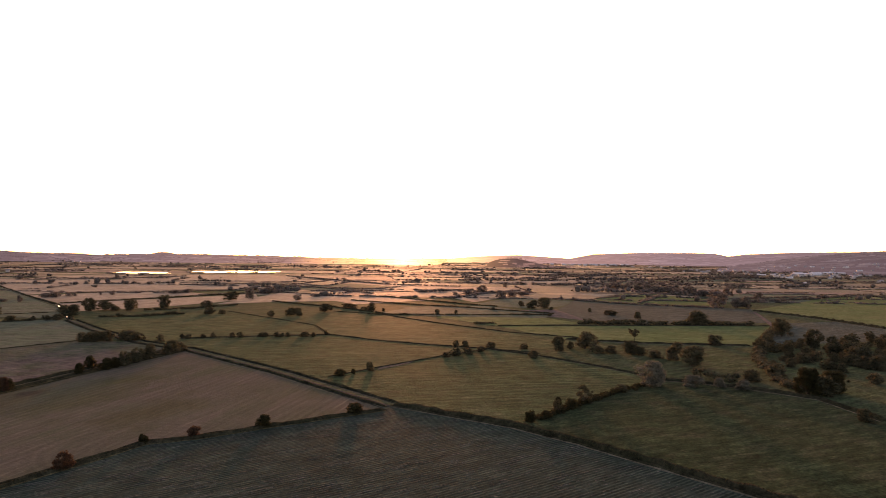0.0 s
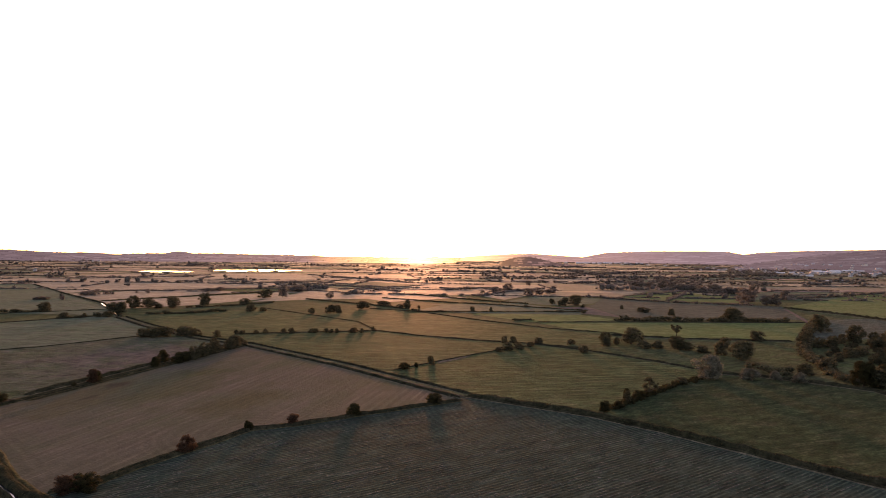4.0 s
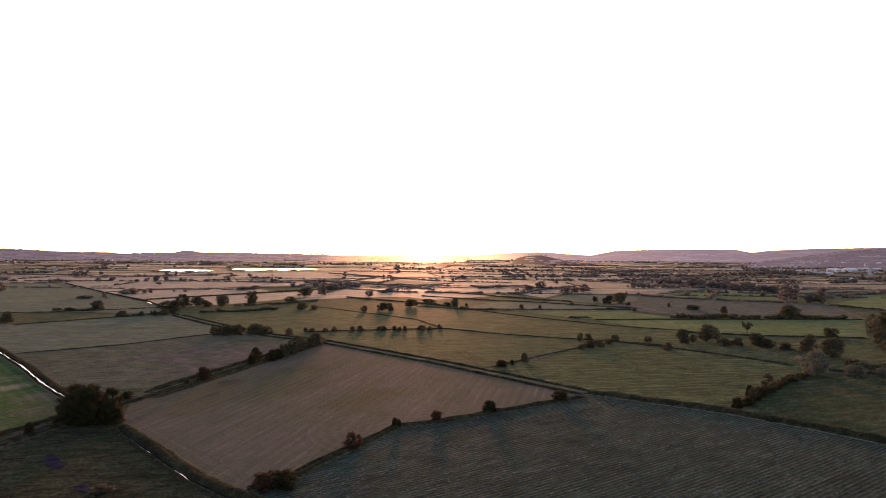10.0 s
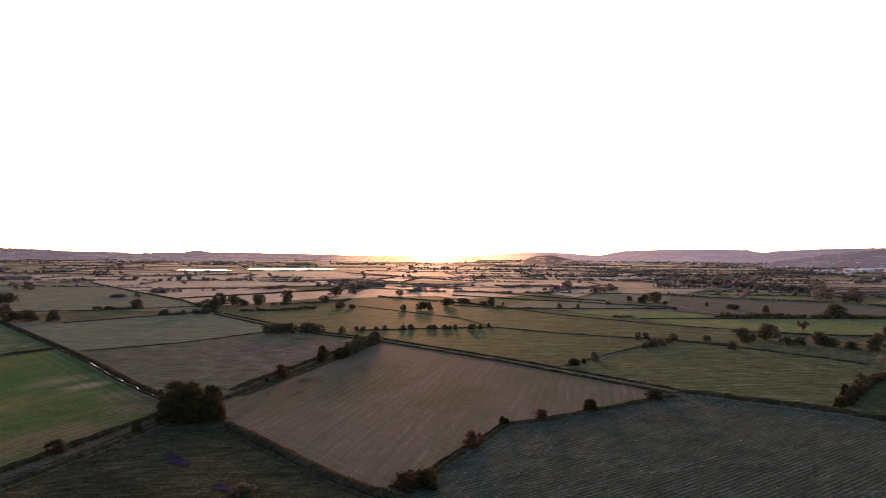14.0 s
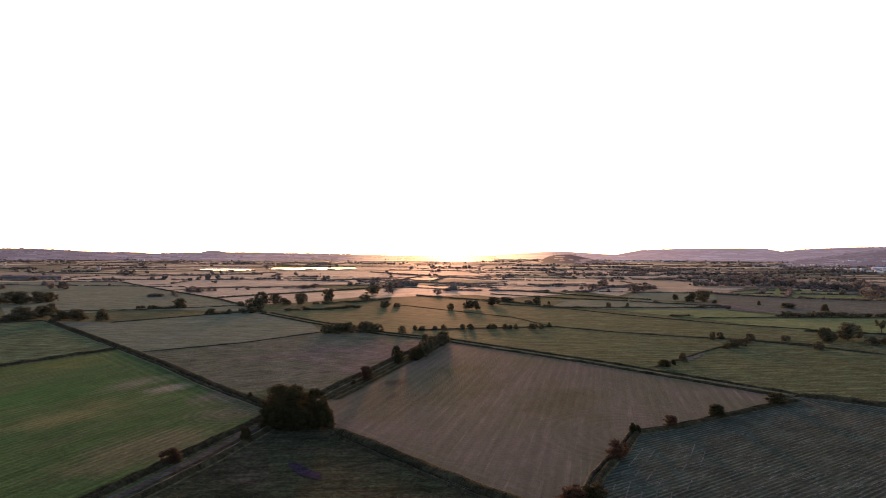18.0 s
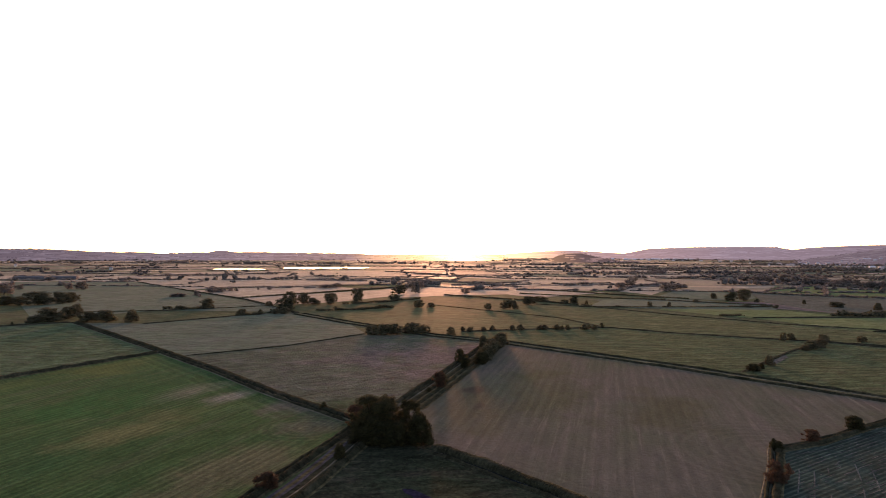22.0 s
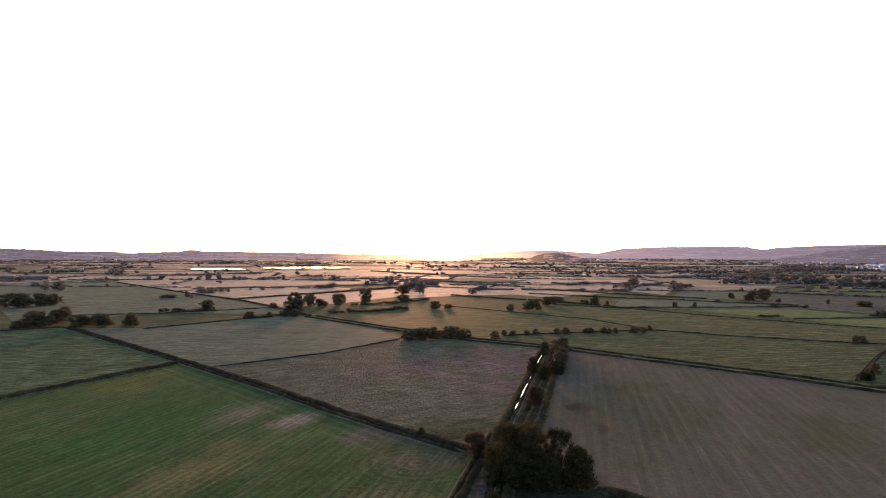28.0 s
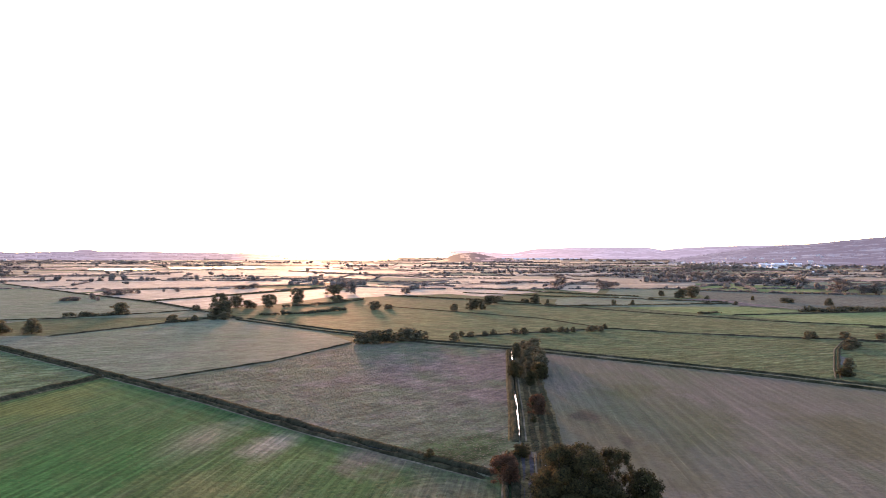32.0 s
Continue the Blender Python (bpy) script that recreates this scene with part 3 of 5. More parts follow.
def rough_strip(pts, width, h):
    ob = new("rough_grass")
    sedge("sedge", pts, 0, width, h, ob, BANK)
    return tagged(ob, "strip of rough sedge beside a ditch", "rough grass", kind="structure")


def rows_of_cuttings(far_edge, near_edge):
    """Raked rows of dry cuttings across the dark crop, 1 m apart, broken and uneven, curving at the headland."""
    a = radians(38.7)
    u, v = np.array([math.cos(a), math.sin(a)]), np.array([-math.sin(a), math.cos(a)])
    poly = np.array(list(far_edge) + [(140, 10), (20, -40), (-85, 60)] + list(near_edge)[::-1])

    def inside(x, y):
        hit = False
        for (x0, y0), (x1, y1) in zip(poly, np.roll(poly, -1, 0)):
            if (y0 > y) != (y1 > y) and x < (x1 - x0) * (y - y0) / (y1 - y0) + x0:
                hit = not hit
        return hit

    verts, faces = [], []
    origin = np.array([-20.0, 110.0])
    for k in range(-96, 96):
        s = -120.0
        while s < 120:
            run = 0.8 + 5.0 * rng.random() ** 3
            if rng.random() < 0.4:
                n = max(2, int(run / 1.2))
                off = 0.98 * k + rng.normal(0, 0.05)
                w, h = 0.06 + 0.08 * rng.random(), 0.012 + 0.015 * rng.random()
                ring = []
                for i in range(n + 1):
                    q = s + run * i / n
                    p = origin + u * q + v * (off + 0.5 * math.sin(q * 0.05 + k * 0.3) + rng.normal(0, 0.05))
                    ring.append(p)
                if inside(*ring[0]) and inside(*ring[-1]) and ring[0][1] > 60:
                    for i, p in enumerate(ring):
                        edge = 0.25 if i in (0, n) else 1.0
                        verts += [(*(p - v * w), 0.1), (*(p + v * rng.normal(0, 0.05)), 0.1 + h * edge), (*(p + v * w), 0.1)]
                    b = len(verts) - 3 * len(ring)
                    for i in range(len(ring) - 1):
                        c = b + 3 * i
                        faces += [(c, c + 3, c + 4, c + 1), (c + 1, c + 4, c + 5, c + 2)]
            s += run + 1.5 * rng.random()
    # headland turns beside the hedge
    for k in range(1, 7):
        at, side, length = along(near_edge, 1.5)
        keep = []
        for (x, y), (sx, sy) in zip(at, side):
            p = np.array([x + sx * (2.2 * k + 1.5), y + sy * (2.2 * k + 1.5)])
            if rng.random() < 0.6 and y > 100:
                keep.append(p)
            elif len(keep) > 2:
                b = len(verts)
                for p in keep:
                    verts += [(p[0] - 0.1, p[1] + 0.05, 0.1), (p[0], p[1], 0.12), (p[0] + 0.1, p[1] - 0.05, 0.1)]
                for i in range(len(keep) - 1):
                    c = b + 3 * i
                    faces += [(c, c + 3, c + 4, c + 1), (c + 1, c + 4, c + 5, c + 2)]
                keep = []
            else:
                keep = []
    tagged(new("hay_rows", mesh_of("hay_rows", verts, faces, CUTTINGS)), "broken rows of dry cuttings on dark crop", "hay rows", kind="stuff")


def post(x, y):
    bm = bmesh.new()
    bmesh.ops.create_cone(bm, cap_ends=True, segments=8, radius1=0.08, radius2=0.07, depth=0.7, matrix=Matrix.Translation((0, 0, 0.35)))
    bmesh.ops.bevel(bm, geom=[e for e in bm.edges if e.verts[0].co.z > 0.69 and e.verts[1].co.z > 0.69], offset=0.02, segments=1, affect="EDGES")
    ob = new("gate_post", from_bm("gate_post", bm, WEATHERED))
    ob.location = (x, y, 0)
    tagged(ob, "pale weathered wooden post beside a ditch", "post", "field posts")


def puddle(x0, y0, x1, y1, wide):
    """A long wet hollow from one end to the other, ragged at its rim."""
    bm = bmesh.new()
    a, b = np.array([x0, y0]), np.array([x1, y1])
    u = (b - a) / 2
    v = np.array([-u[1], u[0]]) / np.linalg.norm(u) * wide / 2
    ring = []
    for i in range(56):
        k = i * math.tau / 56
        r = 1 + 0.12 * math.sin(2 * k + x0) + 0.1 * math.sin(3 * k + y0) + 0.07 * math.sin(5 * k + x0) + 0.04 * math.sin(9 * k) + rng.normal(0, 0.02)
        p = (a + b) / 2 + u * r * math.cos(k) + v * r * math.sin(k)
        ring.append(bm.verts.new((*p, 0.15)))
    bm.faces.new(ring)
    bmesh.ops.triangulate(bm, faces=bm.faces)
    tagged(new("puddle", from_bm("puddle", bm, MUD)), "wet muddy hollow in dark pasture", "puddle", kind="structure")


def building(name, x, y, w, h, wall, roof, label, deep=0.6):
    ob = new(name)
    ob.matrix_world = pose(x, y, 0, 0, 0, (x * 7 + y * 3) % 50 - 25)
    d = w * deep
    bm = bmesh.new()
    bmesh.ops.create_cube(bm, size=1.0, matrix=Matrix.Translation((0, 0, h * 0.35)) @ Matrix.Diagonal((w, d, h * 0.7, 1)))
    part("wall", from_bm("wall", bm, wall), ob)
    bm = bmesh.new()
    o = 0.3
    low, top = h * 0.68, h
    p = [bm.verts.new(c) for c in ((-w / 2 - o, -d / 2 - o, low), (w / 2 + o, -d / 2 - o, low), (w / 2 + o, d / 2 + o, low), (-w / 2 - o, d / 2 + o, low), (-w / 2, 0, top), (w / 2, 0, top))]
    for f in ((0, 1, 5, 4), (2, 3, 4, 5), (1, 2, 5), (3, 0, 4), (3, 2, 1, 0)):
        bm.faces.new([p[i] for i in f])
    cover = part("roof", from_bm("roof", bm, roof), ob)
    if name == "house":
        bm = bmesh.new()
        bmesh.ops.create_cube(bm, size=1.0, matrix=Matrix.Translation((w * 0.35, 0, h * 1.05)) @ Matrix.Diagonal((0.9, 0.7, h * 0.3, 1)))
        part("chimney", from_bm("chimney", bm, roof), cover)
    return tagged(ob, label, name)


def house(x, y, w, h):
    return building("house", x, y, max(w, 6), max(h, 5), WHITEWASH, SLATE, "small pale rendered house far across the plain")


def shed(x, y, w, h):
    return building("shed", x, y, max(w, 6), max(h, 4), WHITEWASH, PALE_ROOF, "long pale shed far across the plain", 0.4)


def barn(x, y, w, h):
    building("barn", x, y, w, max(h, 4), SHEET_ROOF, SHEET_ROOF, "long low grey farm barn behind fields", 0.35)


def thicket(corners, count, low, high, label):
    """Many separate scrub bushes over a patch of rough ground."""
    p = np.array(corners, float)
    for _ in range(count):
        k, u, v = int(rng.integers(len(p))), rng.random() ** 0.5, rng.random()
        mid = p.mean(0)
        x, y = mid + (p[k] + (p[(k + 1) % len(p)] - p[k]) * v - mid) * u
        h = low + (high - low) * rng.random() ** 1.5
        bush(round(x, 1), round(y, 1), h, h * (1.0 + 0.5 * rng.random()), "mid", label, "scrub bushes")


# ---- ground ----
bm = bmesh.new()
bmesh.ops.create_circle(bm, cap_ends=True, segments=96, radius=4950)
for v in bm.verts:
    v.co.x -= 80
tagged(new("ground", from_bm("ground", bm, GRASS)), "flat green farmland plain reaching the hills", "ground", kind="structure")

# ---- fields near the flight ----
field([(-119.3, 274.6), (-66.1, 228.4), (-18.7, 180.9), (-20, 176.4), (-46.4, 156.3), (-59.5, 145.7), (-69.3, 140.3), (-73.8, 129), (-81.4, 112.5), (-84.3, 102.6), (-89.4, 99.5), (-88.5, 92.8), (-92.4, 94.7), (-101.7, 101.6), (-131.7, 130.2), (-146.4, 163.5), (-137.7, 212)], STUBBLE, "brown dry stubble field between ditches", 0.044)
field([(-18.7, 180.9), (15, 161), (29, 148.5), (44, 132), (58, 116.5), (118.3, 49.7), (160, -10), (120, -120), (0, -40), (-33, 41.1), (-88.5, 92.8), (-89.4, 99.5), (-84.3, 102.6), (-81.4, 112.5), (-73.8, 129), (-69.3, 140.3), (-59.5, 145.7), (-46.4, 156.3)], CROP, "dark green mown crop with raked rows", 0.048)
field([(-131.7, 130.2), (-101.7, 101.6), (-92.4, 94.7), (-33, 41.1), (0, -40), (-100, -120), (-260, -60), (-170, 26), (-153.3, 114), (-152, 123), (-148.5, 146.6)], MARSH, "dark wet pasture with bare patches", 0.052)
field([(-131.7, 130.2), (-146.4, 163.5), (-153.7, 151.6), (-148.5, 146.6)], VERGE, "rough verge where ditches and lane meet", 0.040)
field([(-250.1, 240.2), (-209.4, 203.4), (-181.8, 176.1), (-153.7, 151.6), (-148.5, 146.6), (-152, 123), (-170, 26), (-260, -60), (-400, 60), (-420, 150), (-300, 96.6), (-256.8, 208.6), (-252.1, 220.9)], MEADOW, "green striped mown meadow", 0.056)
field([(-341.7, 321.6), (-250.1, 240.2), (-252.1, 220.9), (-256.8, 208.6), (-300, 96.6), (-371.3, 305.2)], WET, "green pasture beyond a ditch with worn patches", 0.060)
field([(-250.1, 240.2), (-209.4, 203.4), (-181.8, 176.1), (-153.7, 151.6), (-146.4, 163.5), (-142.3, 185.4), (-126.3, 275.1), (-119.3, 274.6), (-152, 293.9), (-182.3, 295.9), (-204.6, 256.5), (-228.7, 231.5), (-232.6, 229.4)], ROUGH, "rough tussocky grazing with a purple cast", 0.064)
field([(-341.7, 321.6), (-232.6, 229.4), (-204.6, 256.5), (-182.3, 295.9), (-201.8, 338.9), (-243.4, 381.6), (-256, 383.3), (-274.1, 362.5), (-304.6, 320.8)], SMOOTH, "pale grazed pasture below a drove", 0.068)
field([(-152, 293.9), (-119.3, 274.6), (-66.1, 228.4), (-46.4, 220.3), (-36.3, 234.7), (-10.3, 269.6), (11.4, 293.6), (12.8, 293.8), (-16.9, 303.8), (-46, 317.3), (-69.1, 333.6), (-87, 328.5), (-113, 319.8), (-140.2, 308.9)], OLIVE, "olive pasture beside the drove", 0.072)
field([(11.4, 293.6), (-10.3, 269.6), (-36.3, 234.7), (-46.4, 220.3), (-18.7, 180.9), (15, 161), (38.8, 193.3), (62.5, 219.1), (66, 235.9), (54.5, 252.3), (32.5, 276.7)], OLIVE, "olive pasture with faint mowing lines", 0.076)
field([(17.3, 166.3), (38.8, 193.3), (62.5, 219.1), (81.1, 224), (96, 214.5), (110.7, 201.3), (114, 175.3), (230, 150), (118.3, 49.7), (58, 116.5), (44, 132), (29, 148.5)], DEEP, "dark green pasture beside a hedge", 0.080)
field([(-140.2, 308.9), (-113, 319.8), (-87, 328.5), (-69.1, 333.6), (-46, 317.3), (-16.9, 303.8), (12.8, 293.8), (34.3, 282.1), (46.3, 294.4), (68.5, 324), (57.9, 341.5), (26.5, 358.2), (-15.9, 399.3), (-61.9, 453.2), (-100.2, 471.3), (-130.5, 415.4)], OLIVE, "olive pasture with long mowing lines", 0.084)
field([(-201.8, 338.9), (-152, 293.9), (-140.2, 308.9), (-87, 328.5), (-130.5, 415.4), (-175.2, 458.2), (-231.3, 395)], OLIVE, "small olive pasture behind a drove", 0.088)
field([(11.4, 293.6), (32.5, 276.7), (54.5, 252.3), (66, 235.9), (87.9, 274), (75.9, 298.3), (46.3, 294.4)], GRASS, "green pasture beside a tree row", 0.092)
field([(19.9, 391.6), (110, 409.2), (197.4, 419.8), (142.9, 322.7), (88.2, 325.4), (53, 335.6), (34.6, 362.2)], GREEN, "bright green ley field", 0.096)
field([(-21, 437.9), (-10, 460.8), (46.8, 458), (77.1, 413.8), (19.9, 391.6)], GREEN, "yellowish green strip field", 0.100)
field([(75.5, 537.4), (155.7, 584.5), (242.6, 552.9), (207.2, 438.5), (139.5, 424), (79.6, 417.7)], DULL, "dull grey pasture behind a hedge", 0.104)
field([(-10.7, 483.8), (73.2, 520.2), (82.3, 432.4), (47.6, 466.7)], PLOUGH, "grey brown tilled strip", 0.108)
field([(237.4, 540.8), (259.4, 486.7), (270.4, 421.5), (297.6, 395.9), (521.9, 660.1), (487.3, 763), (435.2, 771)], GREEN, "broad pale green field", 0.112)
field([(208.2, 435.1), (257.5, 454.1), (276, 413), (255.8, 364.2), (163.4, 325.4), (151.6, 323.8)], DULL, "dull tilled field beside scrub", 0.116)
field([(118.3, 319.4), (142.9, 322.7), (151.6, 323.8), (252.2, 359), (148.8, 196.3), (114, 175.3), (110.7, 201.3), (96, 214.5), (90.1, 243.9)], GRASS, "dull green rough pasture among scrub", 0.120)
field([(123.2, 631.5), (220.3, 760.9), (233.6, 637), (220.5, 582.5), (163.1, 607.5)], OLIVE, "pale green small field", 0.124)
field([(104.8, 627.8), (154.3, 583.9), (216.1, 549.7), (190, 427.6), (143.4, 427.8), (108.2, 450.2), (72.2, 506.8)], DULL, "dull brown field with dark hedge", 0.128)
field([(-386, 388.6), (-321.5, 413.9), (-331.4, 459.6), (-488.5, 671.8), (-678.7, 703.2), (-444, 418.5)], SMOOTH, "far pale pasture", 0.132)
field([(-371.3, 305.2), (-341.7, 321.6), (-405.7, 389.7), (-439.9, 384.9), (-444, 342.1), (-362.4, 259.6)], GRASS, "green pasture with tree clumps", 0.136)
field([(-568.7, 744.5), (-421.3, 588.6), (-389.1, 657), (-247.7, 767.2), (-298.6, 849.9), (-543.8, 920.8), (-643.2, 868.6)], HAY, "pale cut hay field", 0.140)
field([(-412.9, 581.2), (-334.4, 504.5), (-268.5, 612.2), (-227.9, 682.8), (-260.8, 710.7), (-374, 638.6)], HAY, "pale cut hay field", 0.144)
field([(177.6, 751.6), (227.0, 745.0), (161.8, 603.9), (112.4, 613.6)], GREEN, "pale green pasture between hedges", 0.206)
field([(227.3, 739.3), (252.7, 679.5), (220.3, 586.4), (163.7, 600.2)], GREEN, "pale green pasture between hedges", 0.210)
field([(-330.4, 498.7), (-275.2, 435.8), (-241, 473.2), (-193.9, 584), (-220.7, 652), (-280.2, 566.4)], HAY, "pale cut hay field", 0.148)
field([(-667.6, 905.7), (-554.2, 941), (-312.9, 902.8), (-257.7, 961.2), (-392.7, 1239.2), (-510, 1125.2), (-671.1, 1068.4)], HAY, "pale cut hay field", 0.152)
field([(-207.9, 515.5), (-166.4, 550.9), (-107.7, 577.4), (-101, 648), (-201.6, 677.6)], HAY, "pale cut hay field", 0.156)
field([(-95.1, 536.8), (-27.7, 609.5), (-65.9, 627.5), (-106.8, 646.8), (-117.4, 567.9)], HAY, "pale cut hay field", 0.160)
field([(-60.2, 637.8), (-14.6, 638.2), (-2.6, 746.3), (-38.5, 763.2), (-90.8, 691.5)], HAY, "pale cut hay field", 0.164)
field([(-12.5, 629.7), (7.1, 584.8), (45.8, 679.5), (36.5, 719.9), (17, 715.5)], HAY, "pale cut hay field", 0.168)
field([(-238.6, 728.6), (-103.7, 699.7), (-58.8, 785.3), (-114.4, 899.8), (-238.9, 866)], HAY, "pale cut hay field", 0.172)
field([(-61.8, 462.8), (-26, 445.5), (55.8, 445.9), (62.1, 469.4), (-47.7, 508.1)], SMOOTH, "grey pasture strip", 0.176)
field([(-56.6, 518.4), (16.6, 544.6), (63.5, 474.4), (-6.8, 472.2)], SMOOTH, "grey pasture strip", 0.180)
field([(3.5, 555.4), (25.4, 539.8), (58.9, 521.4), (84.3, 557.2), (102.4, 619.2), (43.9, 650.3)], SMOOTH, "dull pasture strip", 0.184)
field([(-643.9, 709.9), (-560.1, 731.6), (-418.9, 579.9), (-267.2, 423), (-259.5, 390.4), (-335.5, 390), (-353.9, 350), (-385, 345.1), (-701.6, 694.9)], SMOOTH, "pasture behind hay field", 0.188)
field([(-315.7, 678.5), (-244.9, 760), (-197.3, 728.4), (-261.2, 635.7)], OLIVE, "narrow olive pasture strip", 0.192)
field([(-250.3, 801.7), (-170.6, 915.8), (-90.7, 840.1), (-178.4, 719)], SMOOTH, "pale pasture strip among hay", 0.196)
# ---- drove, ditches and hedges ----
drove = [(-243.4, 381.6), (-201.8, 338.9), (-152, 293.9), (-119.3, 274.6), (-66.1, 228.4), (-18.7, 180.9)]
tagged(strip("drove_grass", drove, 0, 2.9, 0.13, DROVE_TURF, None, 4.0, 0.15), "grassy drove track between two ditches", "track", kind="structure")
tagged(strip("drove_ruts", drove, -0.8, 0.7, 0.15, DIRT, None, 3.0, 0.1), "worn earth wheel rut", "track", kind="structure")
ditch([(-241.3, 383.7), (-199.7, 341.1), (-150.2, 296.3), (-117.5, 277), (-64.1, 230.6), (-16.6, 183)], 0.5, 0.9, 0.5)
ditch([(-245.5, 379.5), (-203.9, 336.7), (-153.8, 291.5), (-121.1, 272.2), (-68.1, 226.2), (-20.8, 178.8)], 0.5, 1.0, 0.52)
ditch([(-18.7, 180.9), (15, 161), (29, 148.5), (44, 132), (58, 116.5), (118.3, 49.7)], 0.5, 2.2, 1.25)
ditch([(-20, 176.4), (-46.4, 156.3), (-59.5, 145.7), (-69.3, 140.3), (-73.8, 129), (-81.4, 112.5), (-84.3, 102.6), (-89.4, 99.5)], 0.4, 1.1, 0.7, False, True, 0.9)
ditch([(-134.6, 133.6), (-131.2, 131.0), (-101.1, 102.3), (-91.8, 95.3), (-87.9, 93.4), (-32.4, 41.7)], 0.58, 2.3, 1.05, True, True, 0.44, BANK_SOIL)
ditch([(-341.7, 321.6), (-250.1, 240.2), (-209.4, 203.4), (-181.8, 176.1), (-153.7, 151.6)], 1.1, 1.9, 0.75, True, True, 0.9)
ditch([(-246.7, 234.8), (-252.1, 220.9), (-256.8, 208.6), (-300, 96.6)], 0.3, 2.0, 0.9, False, True, 0.6)
ditch([(-232.6, 229.4), (-228.7, 231.5), (-204.6, 256.5), (-182.3, 295.9)], 0.2, 0.6, 0.35, False)
ditch([(-145.4, 168.6), (-142.3, 185.4), (-137.7, 212), (-126.3, 275.1)], 0.34, 1.3, 0.8, True, True, 0.8)
tagged(strip("ditch_verge", [(-142.3, 162.7), (-138.2, 184.7), (-133.6, 211.3), (-122.2, 274.4)], 0, 7.0, 0.1, VERGE, None, 3.0, 0.2), "rough grass verge between ditch and stubble", "verge", kind="structure")
rough_strip([(-143.8, 163), (-139.7, 184.9), (-135.1, 211.5), (-123.7, 274.6)], 1.3, 0.22)
rough_strip([(-141.9, 162.7), (-137.8, 184.6), (-133.2, 211.2), (-121.8, 274.3)], 1.3, 0.3)
rough_strip([(-139.9, 162.3), (-135.8, 184.2), (-131.2, 210.8), (-119.8, 273.9)], 1.3, 0.2)
ditch([(-142.9, 162.9), (-145.6, 150), (-147.2, 137), (-148.8, 122.5), (-150.1, 113), (-151.7, 104.5), (-167, 25.5)], 0.3, 1.2, 0.75, False)
ditch([(-148.1, 163.9), (-150.6, 150.5), (-152.9, 138.5), (-154.9, 127), (-156.7, 116.5), (-158.2, 107), (-173.5, 26.8)], 0.3, 1.3, 0.75, False, True, 0.9)
lane = [(-145.4, 163.4), (-147.6, 152), (-148.9, 147), (-150.7, 137), (-152, 122.5), (-153.1, 114.3), (-154.7, 105.5), (-170, 26)]
tagged(strip("lane", lane, 0, 1.9, 0.14, DIRT, None, 3.0, 0.08), "pale earth farm lane with a grass middle", "lane", kind="structure")
tagged(strip("lane_grass", lane, 0, 0.7, 0.16, VERGE, None, 2.0, 0.08), "grass strip along the middle of the lane", "lane", kind="structure")
ditch([(-140.2, 308.9), (-113, 319.8), (-87, 328.5), (-69.1, 333.6), (-46, 317.3), (-16.9, 303.8), (12.8, 293.8), (34.3, 282.1)], 0.3, 0.9, 0.5, False, False)
ditch([(11.4, 293.6), (-10.3, 269.6), (-36.3, 234.7), (-46.4, 220.3)], 0.3, 0.8, 0.4, False, False)
ditch([(11.4, 293.6), (32.5, 276.7), (54.5, 252.3), (66, 235.9)], 0.3, 1.0, 0.6, False, False)
ditch([(66.9, 228.4), (81.1, 224), (96, 214.5), (110.7, 201.3), (114, 175.3)], 0.4, 1.6, 1.0, False, False)
ditch([(-100.2, 471.3), (-61.9, 453.2), (-15.9, 399.3), (26.5, 358.2), (57.9, 341.5), (68.5, 324)], 0.3, 1.0, 0.5, False, False)
ditch([(-175.2, 458.2), (-126.2, 412.1), (-90.1, 377.5), (-72.2, 335.8)], 0.5, 1.0, 0.35, False, False)
ditch([(-302.8, 318.3), (-274.1, 362.5), (-257.7, 386.8)], 0.3, 0.9, 0.5, False, False)
ditch([(-371.8, 372.2), (-333, 386.3), (-298.6, 413.2), (-278.9, 430.3)], 0.3, 1.2, 0.6, False, False)
ditch([(-560.1, 731.6), (-416.4, 580.5), (-318.1, 482.3), (-243.4, 381.6)], 1.2, 1.6, 0.8, True, False, 0.42)
ditch([(-365.8, 298.9), (-341.7, 321.6)], 0.3, 1.0, 0.6, False, False)
ditch([(19.9, 391.6), (98.2, 404.1), (195.8, 416.3)], 0.3, 1.1, 0.6, False, False)
ditch([(52.6, 333.3), (87.7, 323.2), (142, 320.6)], 0.3, 1.4, 0.9, False, False)
ditch([(234.8, 535), (254.4, 477.3), (263.8, 411.1)], 0.3, 2.0, 1.6, False, False)
# hedges
# added to keep low sun from passing under the oak crowns
hedge([(-149.6, 137.4), (-144, 136.6), (-134.4, 136.6)], 2.6, 3.0, "added undergrowth blocking low sun beneath the oaks")
hedge([(77.1, 413.8), (100.6, 414.3), (127, 418.5)], 3.4, 4)
hedge([(134.2, 413), (158.8, 416.9), (184, 417.7)], 3.2, 4)
hedge([(72.7, 413.1), (92.5, 409), (105.3, 414.5)], 3.2, 4)
hedge([(109.4, 411.6), (130.1, 414.8)], 2.9, 4)
hedge([(133.9, 415.4), (176.1, 421.8)], 2.6, 4)
hedge([(-236.2, 402.2), (-214.1, 410), (-195, 430.7)], 2.0, 3)
hedge([(-233.6, 453), (-209.8, 473.2), (-188, 512.8)], 1.8, 3, "gappy hedge of small bushes", 0.6)
hedge([(-418, 618.4), (-344.8, 656.1), (-260.8, 710.7)], 1.5, 2)
hedge([(-326.9, 499.4), (-283.1, 574), (-225.4, 672.2)], 1.3, 2)
